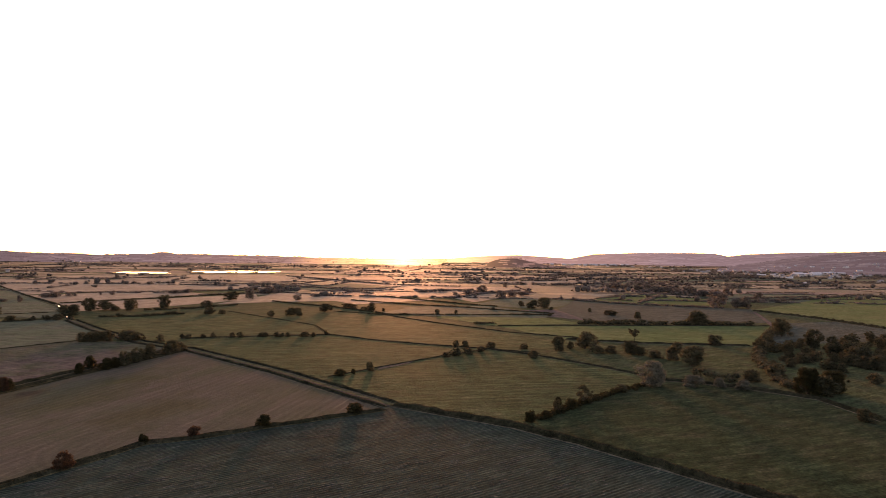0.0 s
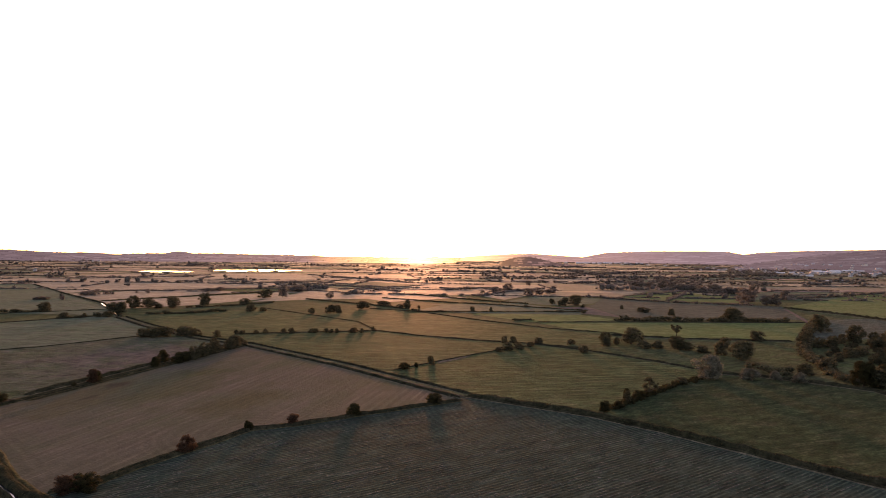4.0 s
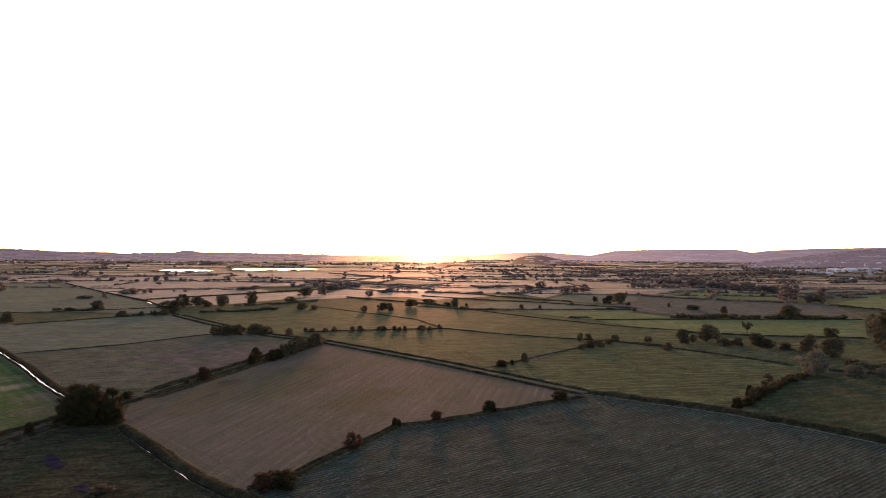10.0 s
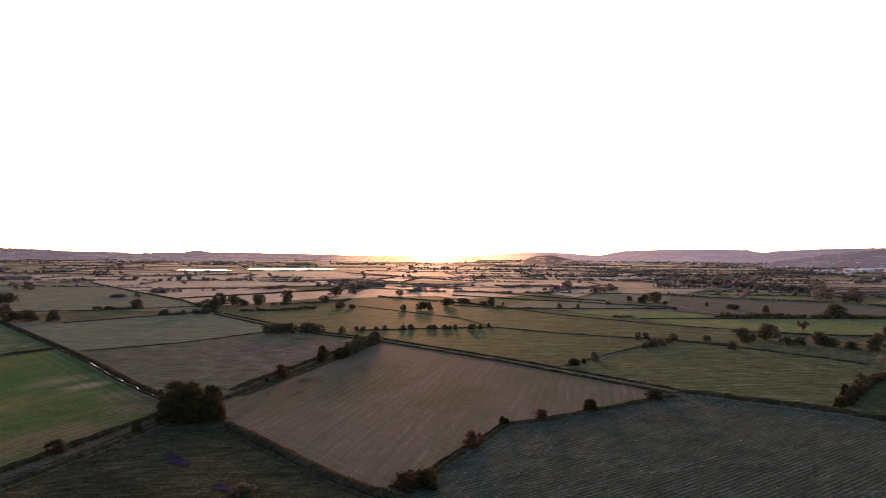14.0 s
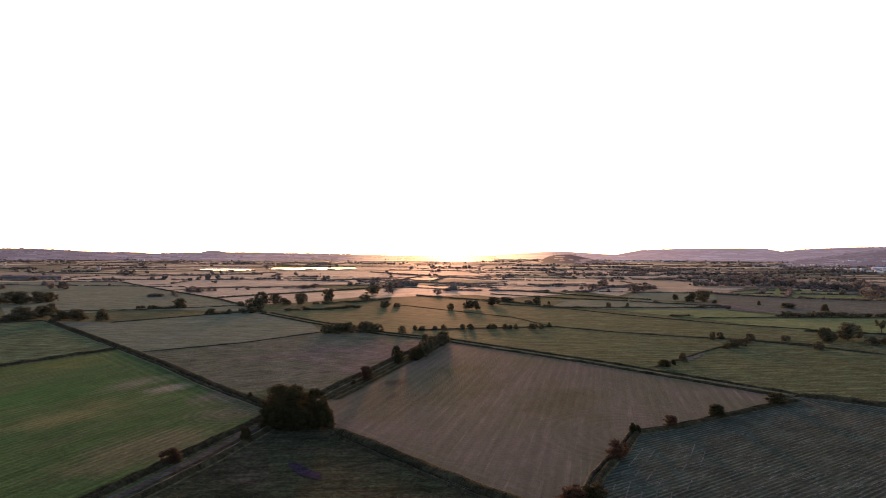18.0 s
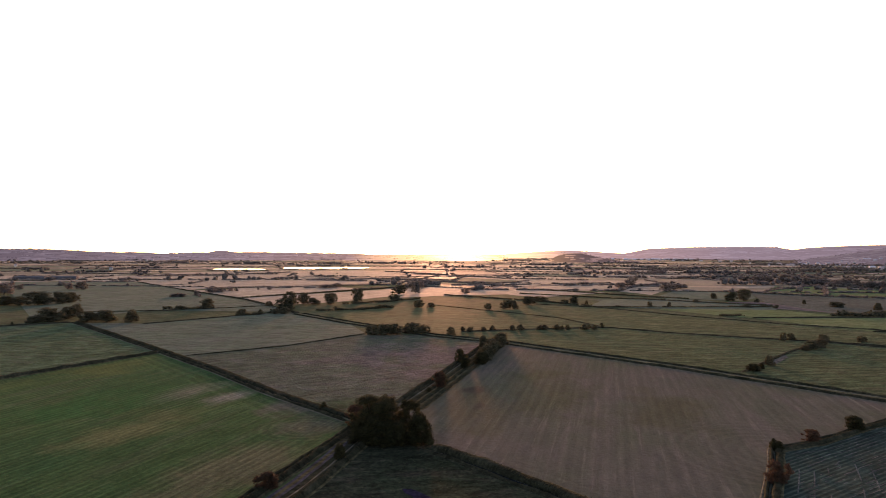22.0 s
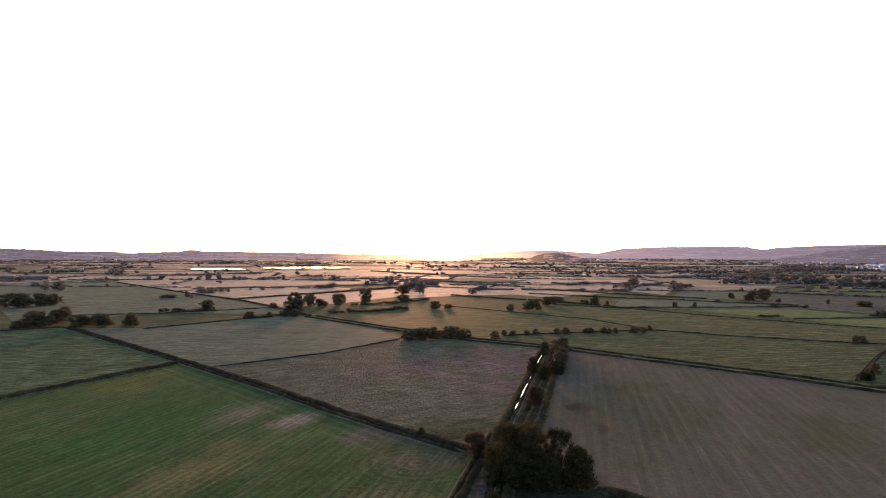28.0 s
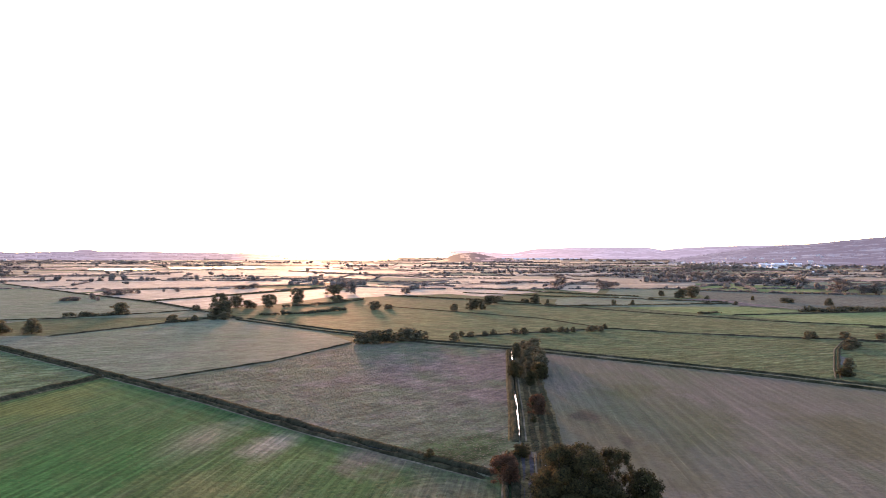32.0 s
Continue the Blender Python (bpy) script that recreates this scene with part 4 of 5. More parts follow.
hedge([(-172.6, 557), (-102.5, 504), (-61.8, 462.8)], 1.1, 2, "gappy hedge of small bushes", 0.7)
hedge([(-108.3, 585.1), (-46.3, 546), (-0.6, 522.6), (64.8, 479.5)], 1.1, 2)
hedge([(-70.1, 451.8), (-8.7, 457.5), (62.1, 469.4)], 1.0, 2)
hedge([(-107.4, 656.5), (-60.4, 619.8), (3.5, 555.4), (25.4, 539.8)], 1.2, 2)
hedge([(-15.3, 629.1), (17, 715.5), (63.4, 787.3)], 2.6, 3)
hedge([(131.5, 659.4), (220.3, 760.9), (287.8, 720.9)], 1.6, 2)
hedge([(104.8, 627.8), (154.3, 583.9), (219.5, 556.4)], 2.3, 3)
hedge([(163.1, 607.5), (212.4, 715.1)], 2.6, 3)
hedge([(288, 691.6), (393.6, 753.9)], 1.7, 2)
hedge([(350.5, 814.9), (443.2, 836)], 2.0, 2)
hedge([(289.5, 648.4), (376.6, 709.2), (472.9, 790.7), (489, 734.7)], 3.0, 3)
hedge([(-643.9, 709.9), (-560.1, 731.6)], 1.9, 2)
hedge([(-59.1, 758.4), (5.5, 800.9)], 1.6, 2)
hedge([(-308, 884.4), (-179.5, 784.1), (-103.2, 688.7)], 1.7, 2)
hedge([(-655.2, 886.8), (-554.2, 941), (-498.9, 1096.7)], 2.3, 2)
hedge([(-345.2, 1183.3), (-213.5, 1021.6), (-114.4, 899.8), (-11.2, 873.9)], 2.1, 2)
hedge([(84.7, 234.5), (90.4, 230.9), (95.9, 227.5)], 3.5, 4, "dark overgrown hedge of thorn")
hedge([(-334.6, 395.8), (-319.1, 398), (-311.6, 403)], 2.7, 3, "row of dense hedge bushes", 0.8)
hedge([(210, 431.9), (172, 366.9), (138.7, 301.8), (126.8, 279.6), (113.4, 236.6), (109.9, 215.1)], 3.6, 3.8, "thick bushy hedge between fields", 1.0, LEAF_MID)
hedge([(22.1, 170.1), (30.4, 181.4), (40.7, 194.2), (59.8, 216)], 1.4, 3, "bramble hedge along a ditch", 0.8)
hedge([(6, 402.7), (18.8, 404.7)], 1.5, 3)
hedge([(-273.2, 366.1), (-262.8, 374.8)], 1.5, 2.5)
hedge([(-672.9, 1150.1), (-640.7, 1147.4), (-630.7, 1158.5)], 2.5, 6, "low scrub along a lake shore", 0.6)
hedge([(-609, 1159.2), (-582.5, 1169), (-574, 1190.9)], 2.5, 6, "low scrub along a lake shore", 0.6)
hedge([(-566.3, 1253.7), (-532.4, 1242)], 2.6, 6, "low scrub along a lake shore", 0.6)
hedge([(-509.4, 1242.7), (-478.4, 1254.5)], 2.6, 6, "low scrub along a lake shore", 0.6)
hedge([(-449.1, 1274), (-410, 1314.6)], 2.7, 6, "low scrub along a lake shore", 0.6)
hedge([(-347.7, 802.8), (-263.2, 901.4), (-182.7, 826.8)], 1.5, 2, "thin hedge between hay fields", 0.85)
hedge([(-270, 625.5), (-200.1, 682.9), (-122.1, 634.8)], 1.1, 2, "thin hedge between hay fields", 0.85)
hedge([(-244.9, 760), (-225.3, 1015.5)], 1.5, 2, "thin hedge between hay fields", 0.85)
hedge([(-154.1, 710.7), (-90.7, 840.1)], 1.3, 2, "thin hedge between hay fields", 0.85)
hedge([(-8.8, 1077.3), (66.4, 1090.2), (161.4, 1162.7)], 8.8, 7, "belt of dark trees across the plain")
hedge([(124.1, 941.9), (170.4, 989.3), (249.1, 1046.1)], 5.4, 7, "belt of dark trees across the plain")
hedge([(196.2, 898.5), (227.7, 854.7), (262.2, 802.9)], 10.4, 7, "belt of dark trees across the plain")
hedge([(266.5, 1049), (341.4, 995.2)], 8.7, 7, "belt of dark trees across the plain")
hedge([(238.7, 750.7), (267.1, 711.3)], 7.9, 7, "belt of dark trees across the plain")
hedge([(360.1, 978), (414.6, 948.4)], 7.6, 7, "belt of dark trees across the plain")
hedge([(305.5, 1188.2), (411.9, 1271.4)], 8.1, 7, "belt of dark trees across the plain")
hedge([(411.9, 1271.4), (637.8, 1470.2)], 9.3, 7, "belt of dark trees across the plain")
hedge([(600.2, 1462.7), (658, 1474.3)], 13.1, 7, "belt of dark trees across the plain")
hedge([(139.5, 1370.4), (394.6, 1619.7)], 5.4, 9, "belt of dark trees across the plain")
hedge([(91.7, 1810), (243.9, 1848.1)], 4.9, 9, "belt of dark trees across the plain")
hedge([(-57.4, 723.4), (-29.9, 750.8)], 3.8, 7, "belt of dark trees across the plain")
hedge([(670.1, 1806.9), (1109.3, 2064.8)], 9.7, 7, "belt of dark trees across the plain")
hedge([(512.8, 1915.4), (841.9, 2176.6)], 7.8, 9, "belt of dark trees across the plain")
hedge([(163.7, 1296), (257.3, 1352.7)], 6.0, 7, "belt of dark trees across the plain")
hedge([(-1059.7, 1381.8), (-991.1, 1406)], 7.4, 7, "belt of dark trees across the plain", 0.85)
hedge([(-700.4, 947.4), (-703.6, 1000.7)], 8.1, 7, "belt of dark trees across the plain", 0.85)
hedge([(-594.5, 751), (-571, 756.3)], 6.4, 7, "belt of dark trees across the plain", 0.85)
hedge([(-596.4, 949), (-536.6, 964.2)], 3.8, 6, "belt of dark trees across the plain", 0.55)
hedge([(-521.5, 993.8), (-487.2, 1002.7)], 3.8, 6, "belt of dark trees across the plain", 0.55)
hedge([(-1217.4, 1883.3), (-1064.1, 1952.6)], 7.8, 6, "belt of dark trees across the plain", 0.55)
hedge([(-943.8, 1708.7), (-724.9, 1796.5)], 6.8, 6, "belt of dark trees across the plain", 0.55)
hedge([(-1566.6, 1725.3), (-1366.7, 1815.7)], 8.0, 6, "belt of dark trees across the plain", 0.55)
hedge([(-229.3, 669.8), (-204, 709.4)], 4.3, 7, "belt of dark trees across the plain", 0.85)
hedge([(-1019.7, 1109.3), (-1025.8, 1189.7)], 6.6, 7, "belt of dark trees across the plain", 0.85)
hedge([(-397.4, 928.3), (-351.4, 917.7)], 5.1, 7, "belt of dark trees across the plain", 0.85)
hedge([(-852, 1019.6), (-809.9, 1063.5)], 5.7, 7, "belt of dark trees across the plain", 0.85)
# ---- crop rows, puddles and bare patches ----
rows_of_cuttings([(-18.7, 180.9), (15, 161), (29, 148.5), (44, 132), (58, 116.5), (118.3, 49.7)], [(-20, 176.4), (-46.4, 156.3), (-59.5, 145.7), (-69.3, 140.3), (-73.8, 129), (-81.4, 112.5), (-84.3, 102.6), (-89.4, 99.5)])
puddle(-135.3, 112.6, -127.4, 106.0, 2.6)
puddle(-118.4, 97.9, -111.6, 93.9, 3.0)
field([(-30.8, 240.6), (-24.6, 248.1), (-17.9, 259.2), (-20.5, 250.1), (-30.7, 235.4)], CUTTINGS, "pale dry patch beside a bush", 0.200)
tagged(strip("farm_track", [(232.3, 524.1), (213.8, 466.3), (197, 416.4)], 0, 2.6, 0.2, PLOUGH, None, 4.0, 0.2), "pale worn track between fields", "track", kind="structure")
post(-143.9, 155.7)
post(-144.3, 154.4)
post(-245.4, 234.0)
post(-232.8, 223.7)
# ---- trees and bushes by the flight ----
bush(-86.2, 99.6, 2.7, 5.2, "red", "broad low russet bush on the corner of a stubble field")
bush(-83.2, 100.4, 3.1, 5.0, "", "broad dense bush on the corner of a stubble field")
bush(-76, 122.5, 3.4, 4.1, "red", "russet bush on the edge of a stubble field")
bush(-68.7, 140.3, 1.9, 2.4)
bush(-69.7, 140.2, 2.2, 1.3)
bush(-59.9, 145.7, 2.6, 3.6, "red")
bush(-46.7, 155.7, 3.1, 4.1)
bush(-27.4, 170.7, 2.9, 5.4)
tree(-145.3, 139.6, 9.1, 10.4, "near", "big spreading oak beside a lane")
tree(-138.5, 140.0, 7.9, 5.2, "open", "open-crowned oak with gaps between its limbs")
bush(-136.5, 135.8, 6.1, 5.4, "near", "dense dark bush beside the oaks")
bush(-148.0, 137.2, 5.0, 5.2, "near", "dense dark bush beside the oaks")
bush(-145.8, 135.4, 4.8, 6.4, "near", "dense thicket under the oaks")
bush(-142.4, 134.6, 4.8, 6.2, "near", "dense thicket under the oaks")
bush(-146.2, 140.4, 4.4, 7.5, "near", "dense thicket under the oaks")
bush(-142.2, 139.2, 4.4, 6.5, "near", "dense thicket under the oaks")
bush(-139.4, 135.8, 4.4, 4.6, "near", "dense thicket under the oaks")
bush(-112.4, 95.1, 1.6, 4.5, "mid", "pale bramble clump beside a wet hollow")
bush(-149.2, 126, 2.8, 2.3, "near")
bush(-156.4, 111, 2.7, 3.6, "red", "round russet thorn bush on the bank of a lane")
bush(-162.2, 160.1, 1.8, 1.8)
bush(-137.4, 187.6, 4.3, 3.9, "red", "russet thorn bush on a ditch verge")
tree(-125.6, 249.4, 5.5, 6.4)
tree(-128.6, 257.1, 5.5, 3.9)
bush(-134.6, 227.1, 4.7, 4.2)
bush(-128.7, 237.8, 2.9, 3.4)
bush(-132.7, 216.5, 3.8, 3.5)
bush(-137.3, 189.1, 3.8, 3.4)
bush(-139.9, 181.5, 1.3, 1.5)
bush(-151.2, 149.2, 4.2, 4.4, "red", "russet thorn bush at the end of a ditch")
bush(-151.6, 154.4, 2.4, 2.6, "near", "low dark thorn bush at the end of a ditch")
bush(-146.6, 160.6, 2.2, 3.4, "near", "low dark thorn bush at the end of a ditch")
tree(-122.9, 262.1, 6.2, 7.2)
bush(-122.6, 271.6, 3.7, 5.9)
bush(-125.4, 240.8, 5.8, 6.3)
bush(-125.9, 234.4, 5.2, 5.2)
bush(-127.8, 224.8, 4.2, 5.1)
bush(-127.2, 229.5, 3.8, 4.7)
bush(-179.6, 292.9, 4.3, 6.4, "mid", "flat-topped block of bushes beside the drove")
bush(-176.2, 293.6, 4.9, 7.2, "mid", "flat-topped block of bushes beside the drove")
bush(-172.8, 294.6, 4.8, 7.2, "mid", "flat-topped block of bushes beside the drove")
bush(-169.4, 296, 5.1, 6.8, "mid", "flat-topped block of bushes beside the drove")
bush(-163.4, 299.6, 5.0, 7.0, "mid", "flat-topped block of bushes beside the drove")
bush(-160, 300, 4.7, 7.2, "mid", "flat-topped block of bushes beside the drove")
bush(-157, 300.4, 4.2, 6.2, "mid", "flat-topped block of bushes beside the drove")
bush(-143.9, 297.1, 3.6, 4.5)
bush(-139.9, 311.2, 2.3, 2.6)
bush(-136.6, 309.4, 2.3, 3.5)
bush(-130, 312.6, 2, 3.5)
bush(-126.2, 315.6, 2.6, 2.9)
bush(-116.7, 316.9, 2.6, 4.1)
bush(-112.7, 317.5, 2.9, 4.1)
bush(-103.7, 321.2, 2.4, 4.1)
bush(-101.1, 321.5, 2.4, 3.5)
bush(-95.5, 322.3, 2.7, 4.1)
bush(-92.9, 322.7, 2.1, 2.4)
bush(-90, 323.1, 2.4, 2.7)
bush(-82.3, 324.2, 3, 5.3)
bush(-77.3, 324.9, 2.4, 2.7)
bush(-72.7, 333.1, 2.7, 2.4)
bush(-3.2, 295.5, 3.6, 3.3)
bush(1.3, 298.1, 3.1, 3.9)
bush(-7, 268.4, 2.3, 3.5)
bush(-2.5, 272.3, 3.3, 5.6)
bush(2.5, 278, 3.1, 5.2)
bush(8.1, 285.8, 2.4, 3.8)
bush(13.3, 295.8, 3.1, 5)
bush(-33.4, 233.8, 3.5, 3.3)
bush(-41.7, 223.2, 2.3, 4.6)
bush(-38.2, 227.1, 1.9, 1.7)
bush(28, 295.8, 2.6, 4.3)
bush(30.3, 269.9, 3.4, 4.5)
tree(43.7, 292.2, 6.8, 6.8)
tree(57.3, 301.6, 8.3, 10.7)
tree(227.5, 583.8, 14.2, 20)
tree(299.2, 744.4, 11.9, 14.9)
tree(236, 565.7, 8.7, 14.5)
tree(241.2, 560.3, 11.5, 12.7)
tree(149.6, 421.4, 9.4, 15.4)
tree(120.6, 452.2, 5.3, 5.8)
tree(87, 328.8, 7.3, 6.6, "lone", "slender lone tree with a clear stem")
bush(49.9, 298.7, 3.5, 3.5)
bush(60.9, 287.2, 3.7, 6.9)
bush(66.2, 287.9, 3.5, 5.8)
bush(78.1, 284.2, 3.8, 7)
bush(82.7, 278.1, 3.2, 6.9)
tree(75, 287.3, 6.4, 8.2)
tree(88.6, 272, 8.1, 7.6)
tree(92, 258.8, 8.5, 10.2)
tree(124, 320.1, 5.5, 7.9)
tree(169.7, 318.5, 9.6, 9.6)
tree(177.1, 362.7, 10.7, 10)
bush(64.4, 216.5, 8.4, 10, "grey", "big silvery willow on a field corner")
bush(78, 218, 3.7, 6.9, "grey", "pale grey willow bush along a ditch")
bush(86.6, 217.1, 3.3, 4.1, "grey", "pale grey willow bush along a ditch")
bush(92.8, 213.3, 3.5, 5.5, "grey", "pale grey willow bush along a ditch")
bush(101.6, 228.1, 4.4, 6.4, "mid", "dark thorn bush beside a ditch")
tree(111.4, 209.3, 8.8, 8.4, "near")
tree(120.5, 211, 7.3, 8.6, "near")
bush(152.1, 327.9, 6.4, 7)
bush(115.9, 237.9, 5.1, 6.1)
bush(108.5, 175.3, 3.6, 4.7)
bush(149.5, 299.8, 5.9, 6.5)
bush(142.1, 272.8, 4.1, 7.6)
bush(142.8, 298.9, 5.3, 6.4)
bush(138.5, 303.5, 5.9, 6.5)
bush(116.1, 208.1, 6.3, 8.4)
bush(148.6, 276.4, 4.4, 6.7)
bush(131.6, 260.8, 3.6, 5.2)
bush(143.2, 255.9, 4.1, 6.7)
bush(145.3, 250.2, 3.6, 5.6)
bush(144.6, 228.8, 3.8, 5.7)
tree(36.7, 188.1, 5.7, 5.4, "airy", "thin-crowned thorn tree rising from a field hedge")
tree(27.8, 177.6, 3.8, 2.8, "airy", "thin-crowned sapling rising from a field hedge")
tree(28.4, 181.2, 3.6, 2.6)
bush(19.5, 166.5, 3, 3.3)
bush(23.7, 171.4, 2.1, 3.1)
bush(32.3, 183.5, 2.6, 3.9)
bush(51.9, 206.5, 2.3, 4.5)
thicket([(176.3, 321.3), (228.6, 355.7), (222.6, 309.1), (183.8, 260.6), (161, 252), (151.9, 265.8)], 120, 2.5, 6.5, "dark scrub bush on rough pasture")
thicket([(132, 286.3), (163.4, 325.4), (182.9, 336.2), (136.2, 261.4), (124.6, 260)], 14, 2.0, 4.0, "dark scrub bush on rough pasture")
tree(-435.2, 415.2, 9.8, 19.8)
tree(-430, 430.1, 8.5, 15.5)
tree(-429, 440.2, 7.8, 11.1)
tree(-356.6, 324.9, 7.5, 15.1)
tree(-357.3, 338.7, 7.1, 11.3)
tree(-366.3, 359.2, 6.7, 6.7)
tree(-539.4, 507.5, 10.3, 14.9)
tree(-455.3, 412.3, 6.6, 13.8)
tree(-447.3, 413.5, 6.1, 11.8)
tree(-336.4, 324.9, 6.1, 11.3)
tree(-326.5, 326.2, 6.6, 13.1)
tree(-314.2, 327.9, 6.6, 7.8)
tree(-534.5, 580.7, 6.8, 8.7)
tree(-523.2, 582.5, 8, 13.6)
tree(-579.3, 573.4, 5.1, 10.2)
bush(-360.1, 316.6, 3.4, 8.1)
bush(-357.2, 319.5, 4.1, 8.1)
bush(-311.3, 407.1, 6.5, 11.5)
bush(-376.2, 518.7, 4.5, 5)
bush(-383.2, 504.4, 2.9, 10.8)
bush(-363.2, 306.3, 1.7, 1.3)
tree(-257.7, 402.8, 8.1, 14.5)
tree(-267.6, 442, 9.7, 10.6)
tree(-261.7, 448.1, 8, 9.7)
tree(-251.8, 444.8, 5.2, 9.6)
tree(-241.1, 446.7, 8.7, 10.4)
tree(-227.8, 470, 10.8, 9.9)
tree(-203.7, 491.5, 5.1, 10.2)
tree(-213.2, 564.1, 8.4, 13.7)
tree(-199.9, 574.7, 11.7, 10.7)
tree(-211.3, 664.5, 7.4, 18.4)
tree(-177.6, 433.6, 5.3, 8.1)
tree(-154.9, 575.8, 5.8, 9.5)
tree(-120.1, 429.9, 6.3, 7.9)
tree(-114.3, 430.8, 5.9, 7.1)
tree(-104, 465.5, 6.4, 10.2)
bush(-278.9, 430.3, 3.5, 5.2)
bush(-169.8, 435, 3.2, 5.7)
bush(-131, 423.7, 4.3, 5.4)
bush(-93.4, 505.7, 3.7, 13.8)
bush(-71.2, 476.3, 6.5, 7.3)
bush(-76.8, 480.6, 3.1, 7)
bush(-62.5, 477.9, 2.6, 2.6)
bush(-250.9, 380.4, 3.8, 7.7)
bush(-256, 379.6, 3.1, 5.4)
bush(-272.4, 369.7, 3.5, 6.9)
bush(-264.5, 378.2, 2.7, 3.1)
tree(-1.3, 689.8, 6.3, 15)
tree(15, 726.5, 9.9, 14.5)
tree(35, 648.5, 8.3, 13)
tree(47.1, 669.9, 6.1, 12.3)
tree(60.1, 692.7, 5.1, 16.5)
tree(50.5, 873.2, 6.3, 7.9)
tree(46.5, 543.7, 5, 5.5)
tree(53.1, 526.3, 7.3, 10.7)
tree(63.7, 528.2, 9.8, 11.8)
bush(67.7, 511.6, 2.9, 3.8)
bush(-21, 464.9, 3.4, 4.2)
bush(-7.5, 467.2, 3, 3)
bush(21.5, 503.4, 2.3, 4.6)
bush(43.8, 466.3, 1.7, 8.7)
bush(60.3, 459.8, 2.6, 3.9)
bush(107.5, 477, 3.7, 11)
bush(96, 500.2, 3.3, 2.9)
bush(-151.4, 627.8, 2.9, 11.4)
bush(-303.2, 644, 3.7, 16.1)
bush(-295.3, 656.4, 4.4, 12.5)
bush(-383.3, 561.5, 4.1, 11.6)
bush(-376, 563, 4.6, 11.6)
bush(-374.3, 580.6, 3.6, 5.9)
bush(-369.2, 581.6, 3, 4.7)
bush(-356.8, 602.5, 2.4, 3)
bush(-346.3, 604.8, 3.6, 4.8)
bush(-366.5, 505, 3.2, 3.2)
bush(-386.3, 501.1, 2.7, 7.5)
bush(-379.7, 502.4, 2.7, 5.3)
tree(220.7, 838.6, 11.2, 17.6)
tree(225.6, 812.1, 10.9, 15.5)
tree(235.4, 801.3, 9.3, 15.4)
tree(244.9, 790.7, 9.9, 15.3)
tree(243.6, 754.5, 8.8, 14.7)
tree(263.2, 770.5, 10.6, 16.6)
tree(262.9, 747.5, 8.8, 13.2)
tree(262.7, 725.9, 8.6, 14.4)
tree(271, 717.4, 8.6, 14.3)
tree(270.5, 697.5, 9.8, 14)
tree(302.9, 676.3, 8.3, 12.5)
tree(199.3, 862.9, 8.1, 16.3)
tree(210.1, 850.5, 8, 16.1)
# ---- houses, barns and sheds far off ----
house(733, 1520.6, 10.86, 4.24)
house(784.8, 1580.8, 7.56, 6.32)
house(839, 1645.1, 11.88, 6.56)
house(890.2, 1711.6, 8.28, 5.52)
house(1036.4, 1930.5, 16.44, 5.44)
house(1018, 1815.7, 13.38, 5.2)
house(735.1, 1789.3, 6.24, 5.52)
house(960.7, 2147.6, 5.04, 6.72)
house(1093, 2376, 5.58, 7.44)
house(1247, 2652.7, 6.3, 8.4)
house(1237.2, 2548.2, 6.06, 8.08)
house(1432.3, 2875.3, 6.9, 9.2)
house(1203, 2353.6, 7.08, 7.52)
house(1471.9, 2788.1, 6.78, 9.04)
house(1720.7, 3183.4, 7.74, 10.32)
house(1415.1, 2556.9, 6.24, 8.32)
house(1651.6, 2896.3, 7.14, 9.52)
house(1395.9, 2376.7, 7.38, 7.84)
house(1611, 2666.9, 6.66, 8.88)
house(851.5, 1959.2, 5.7, 4.56)
house(714.6, 1952.6, 5.58, 4.48)
house(787.3, 2204.4, 5.04, 5.04)
house(659.2, 1989, 4.5, 4.48)
house(736, 2344.8, 5.28, 5.28)
house(2210.4, 3821.2, 9.48, 9.44)
house(2148.6, 3461.6, 8.7, 8.72)
shed(581.1, 1124.5, 5.4, 2.24)
shed(624.1, 1160.2, 6.36, 2.32)
shed(470.6, 3185.4, 13.8, 4.56)
shed(509.4, 3218.8, 15.72, 4.64)
shed(552.4, 3255.7, 14.16, 4.72)
shed(549.2, 3076.5, 13.38, 4.48)
shed(613.2, 3128.8, 13.68, 4.56)
shed(637.9, 2987.2, 13.08, 4.4)
shed(685.3, 3024, 14.94, 4.4)
shed(736.9, 2914.7, 12.9, 4.32)
shed(784.8, 2813.3, 14.1, 4.16)
shed(846.4, 2856.9, 12.78, 4.24)
barn(-738.3, 786.7, 35.1, 2.8)
barn(-698.2, 794.2, 31, 2.72)
house(-1257.1, 1382.7, 5.7, 3.76)
house(-888.1, 1181.4, 3.72, 2.96)
house(-1477.1, 2292.6, 7.08, 5.68)
house(-1458.6, 2299.6, 8.52, 3.76)
# ---- grass ----
tufts([(-119.3, 274.6), (-66.1, 228.4), (-18.7, 180.9), (-20, 176.4), (-46.4, 156.3), (-59.5, 145.7), (-69.3, 140.3), (-73.8, 129), (-81.4, 112.5), (-84.3, 102.6), (-89.4, 99.5), (-88.5, 92.8), (-92.4, 94.7), (-101.7, 101.6), (-131.7, 130.2), (-146.4, 163.5), (-137.7, 212)], 60000, 0.11, TUFT_DRY, "dry cut stalks over a stubble field", (), 0.03)
tufts([(-131.7, 130.2), (-101.7, 101.6), (-92.4, 94.7), (-33, 41.1), (0, -40), (-100, -120), (-260, -60), (-170, 26), (-153.3, 114), (-152, 123), (-148.5, 146.6)], 26000, 0.2, TUFT_DARK, "tufted dark grass on wet pasture", (), 0.35)
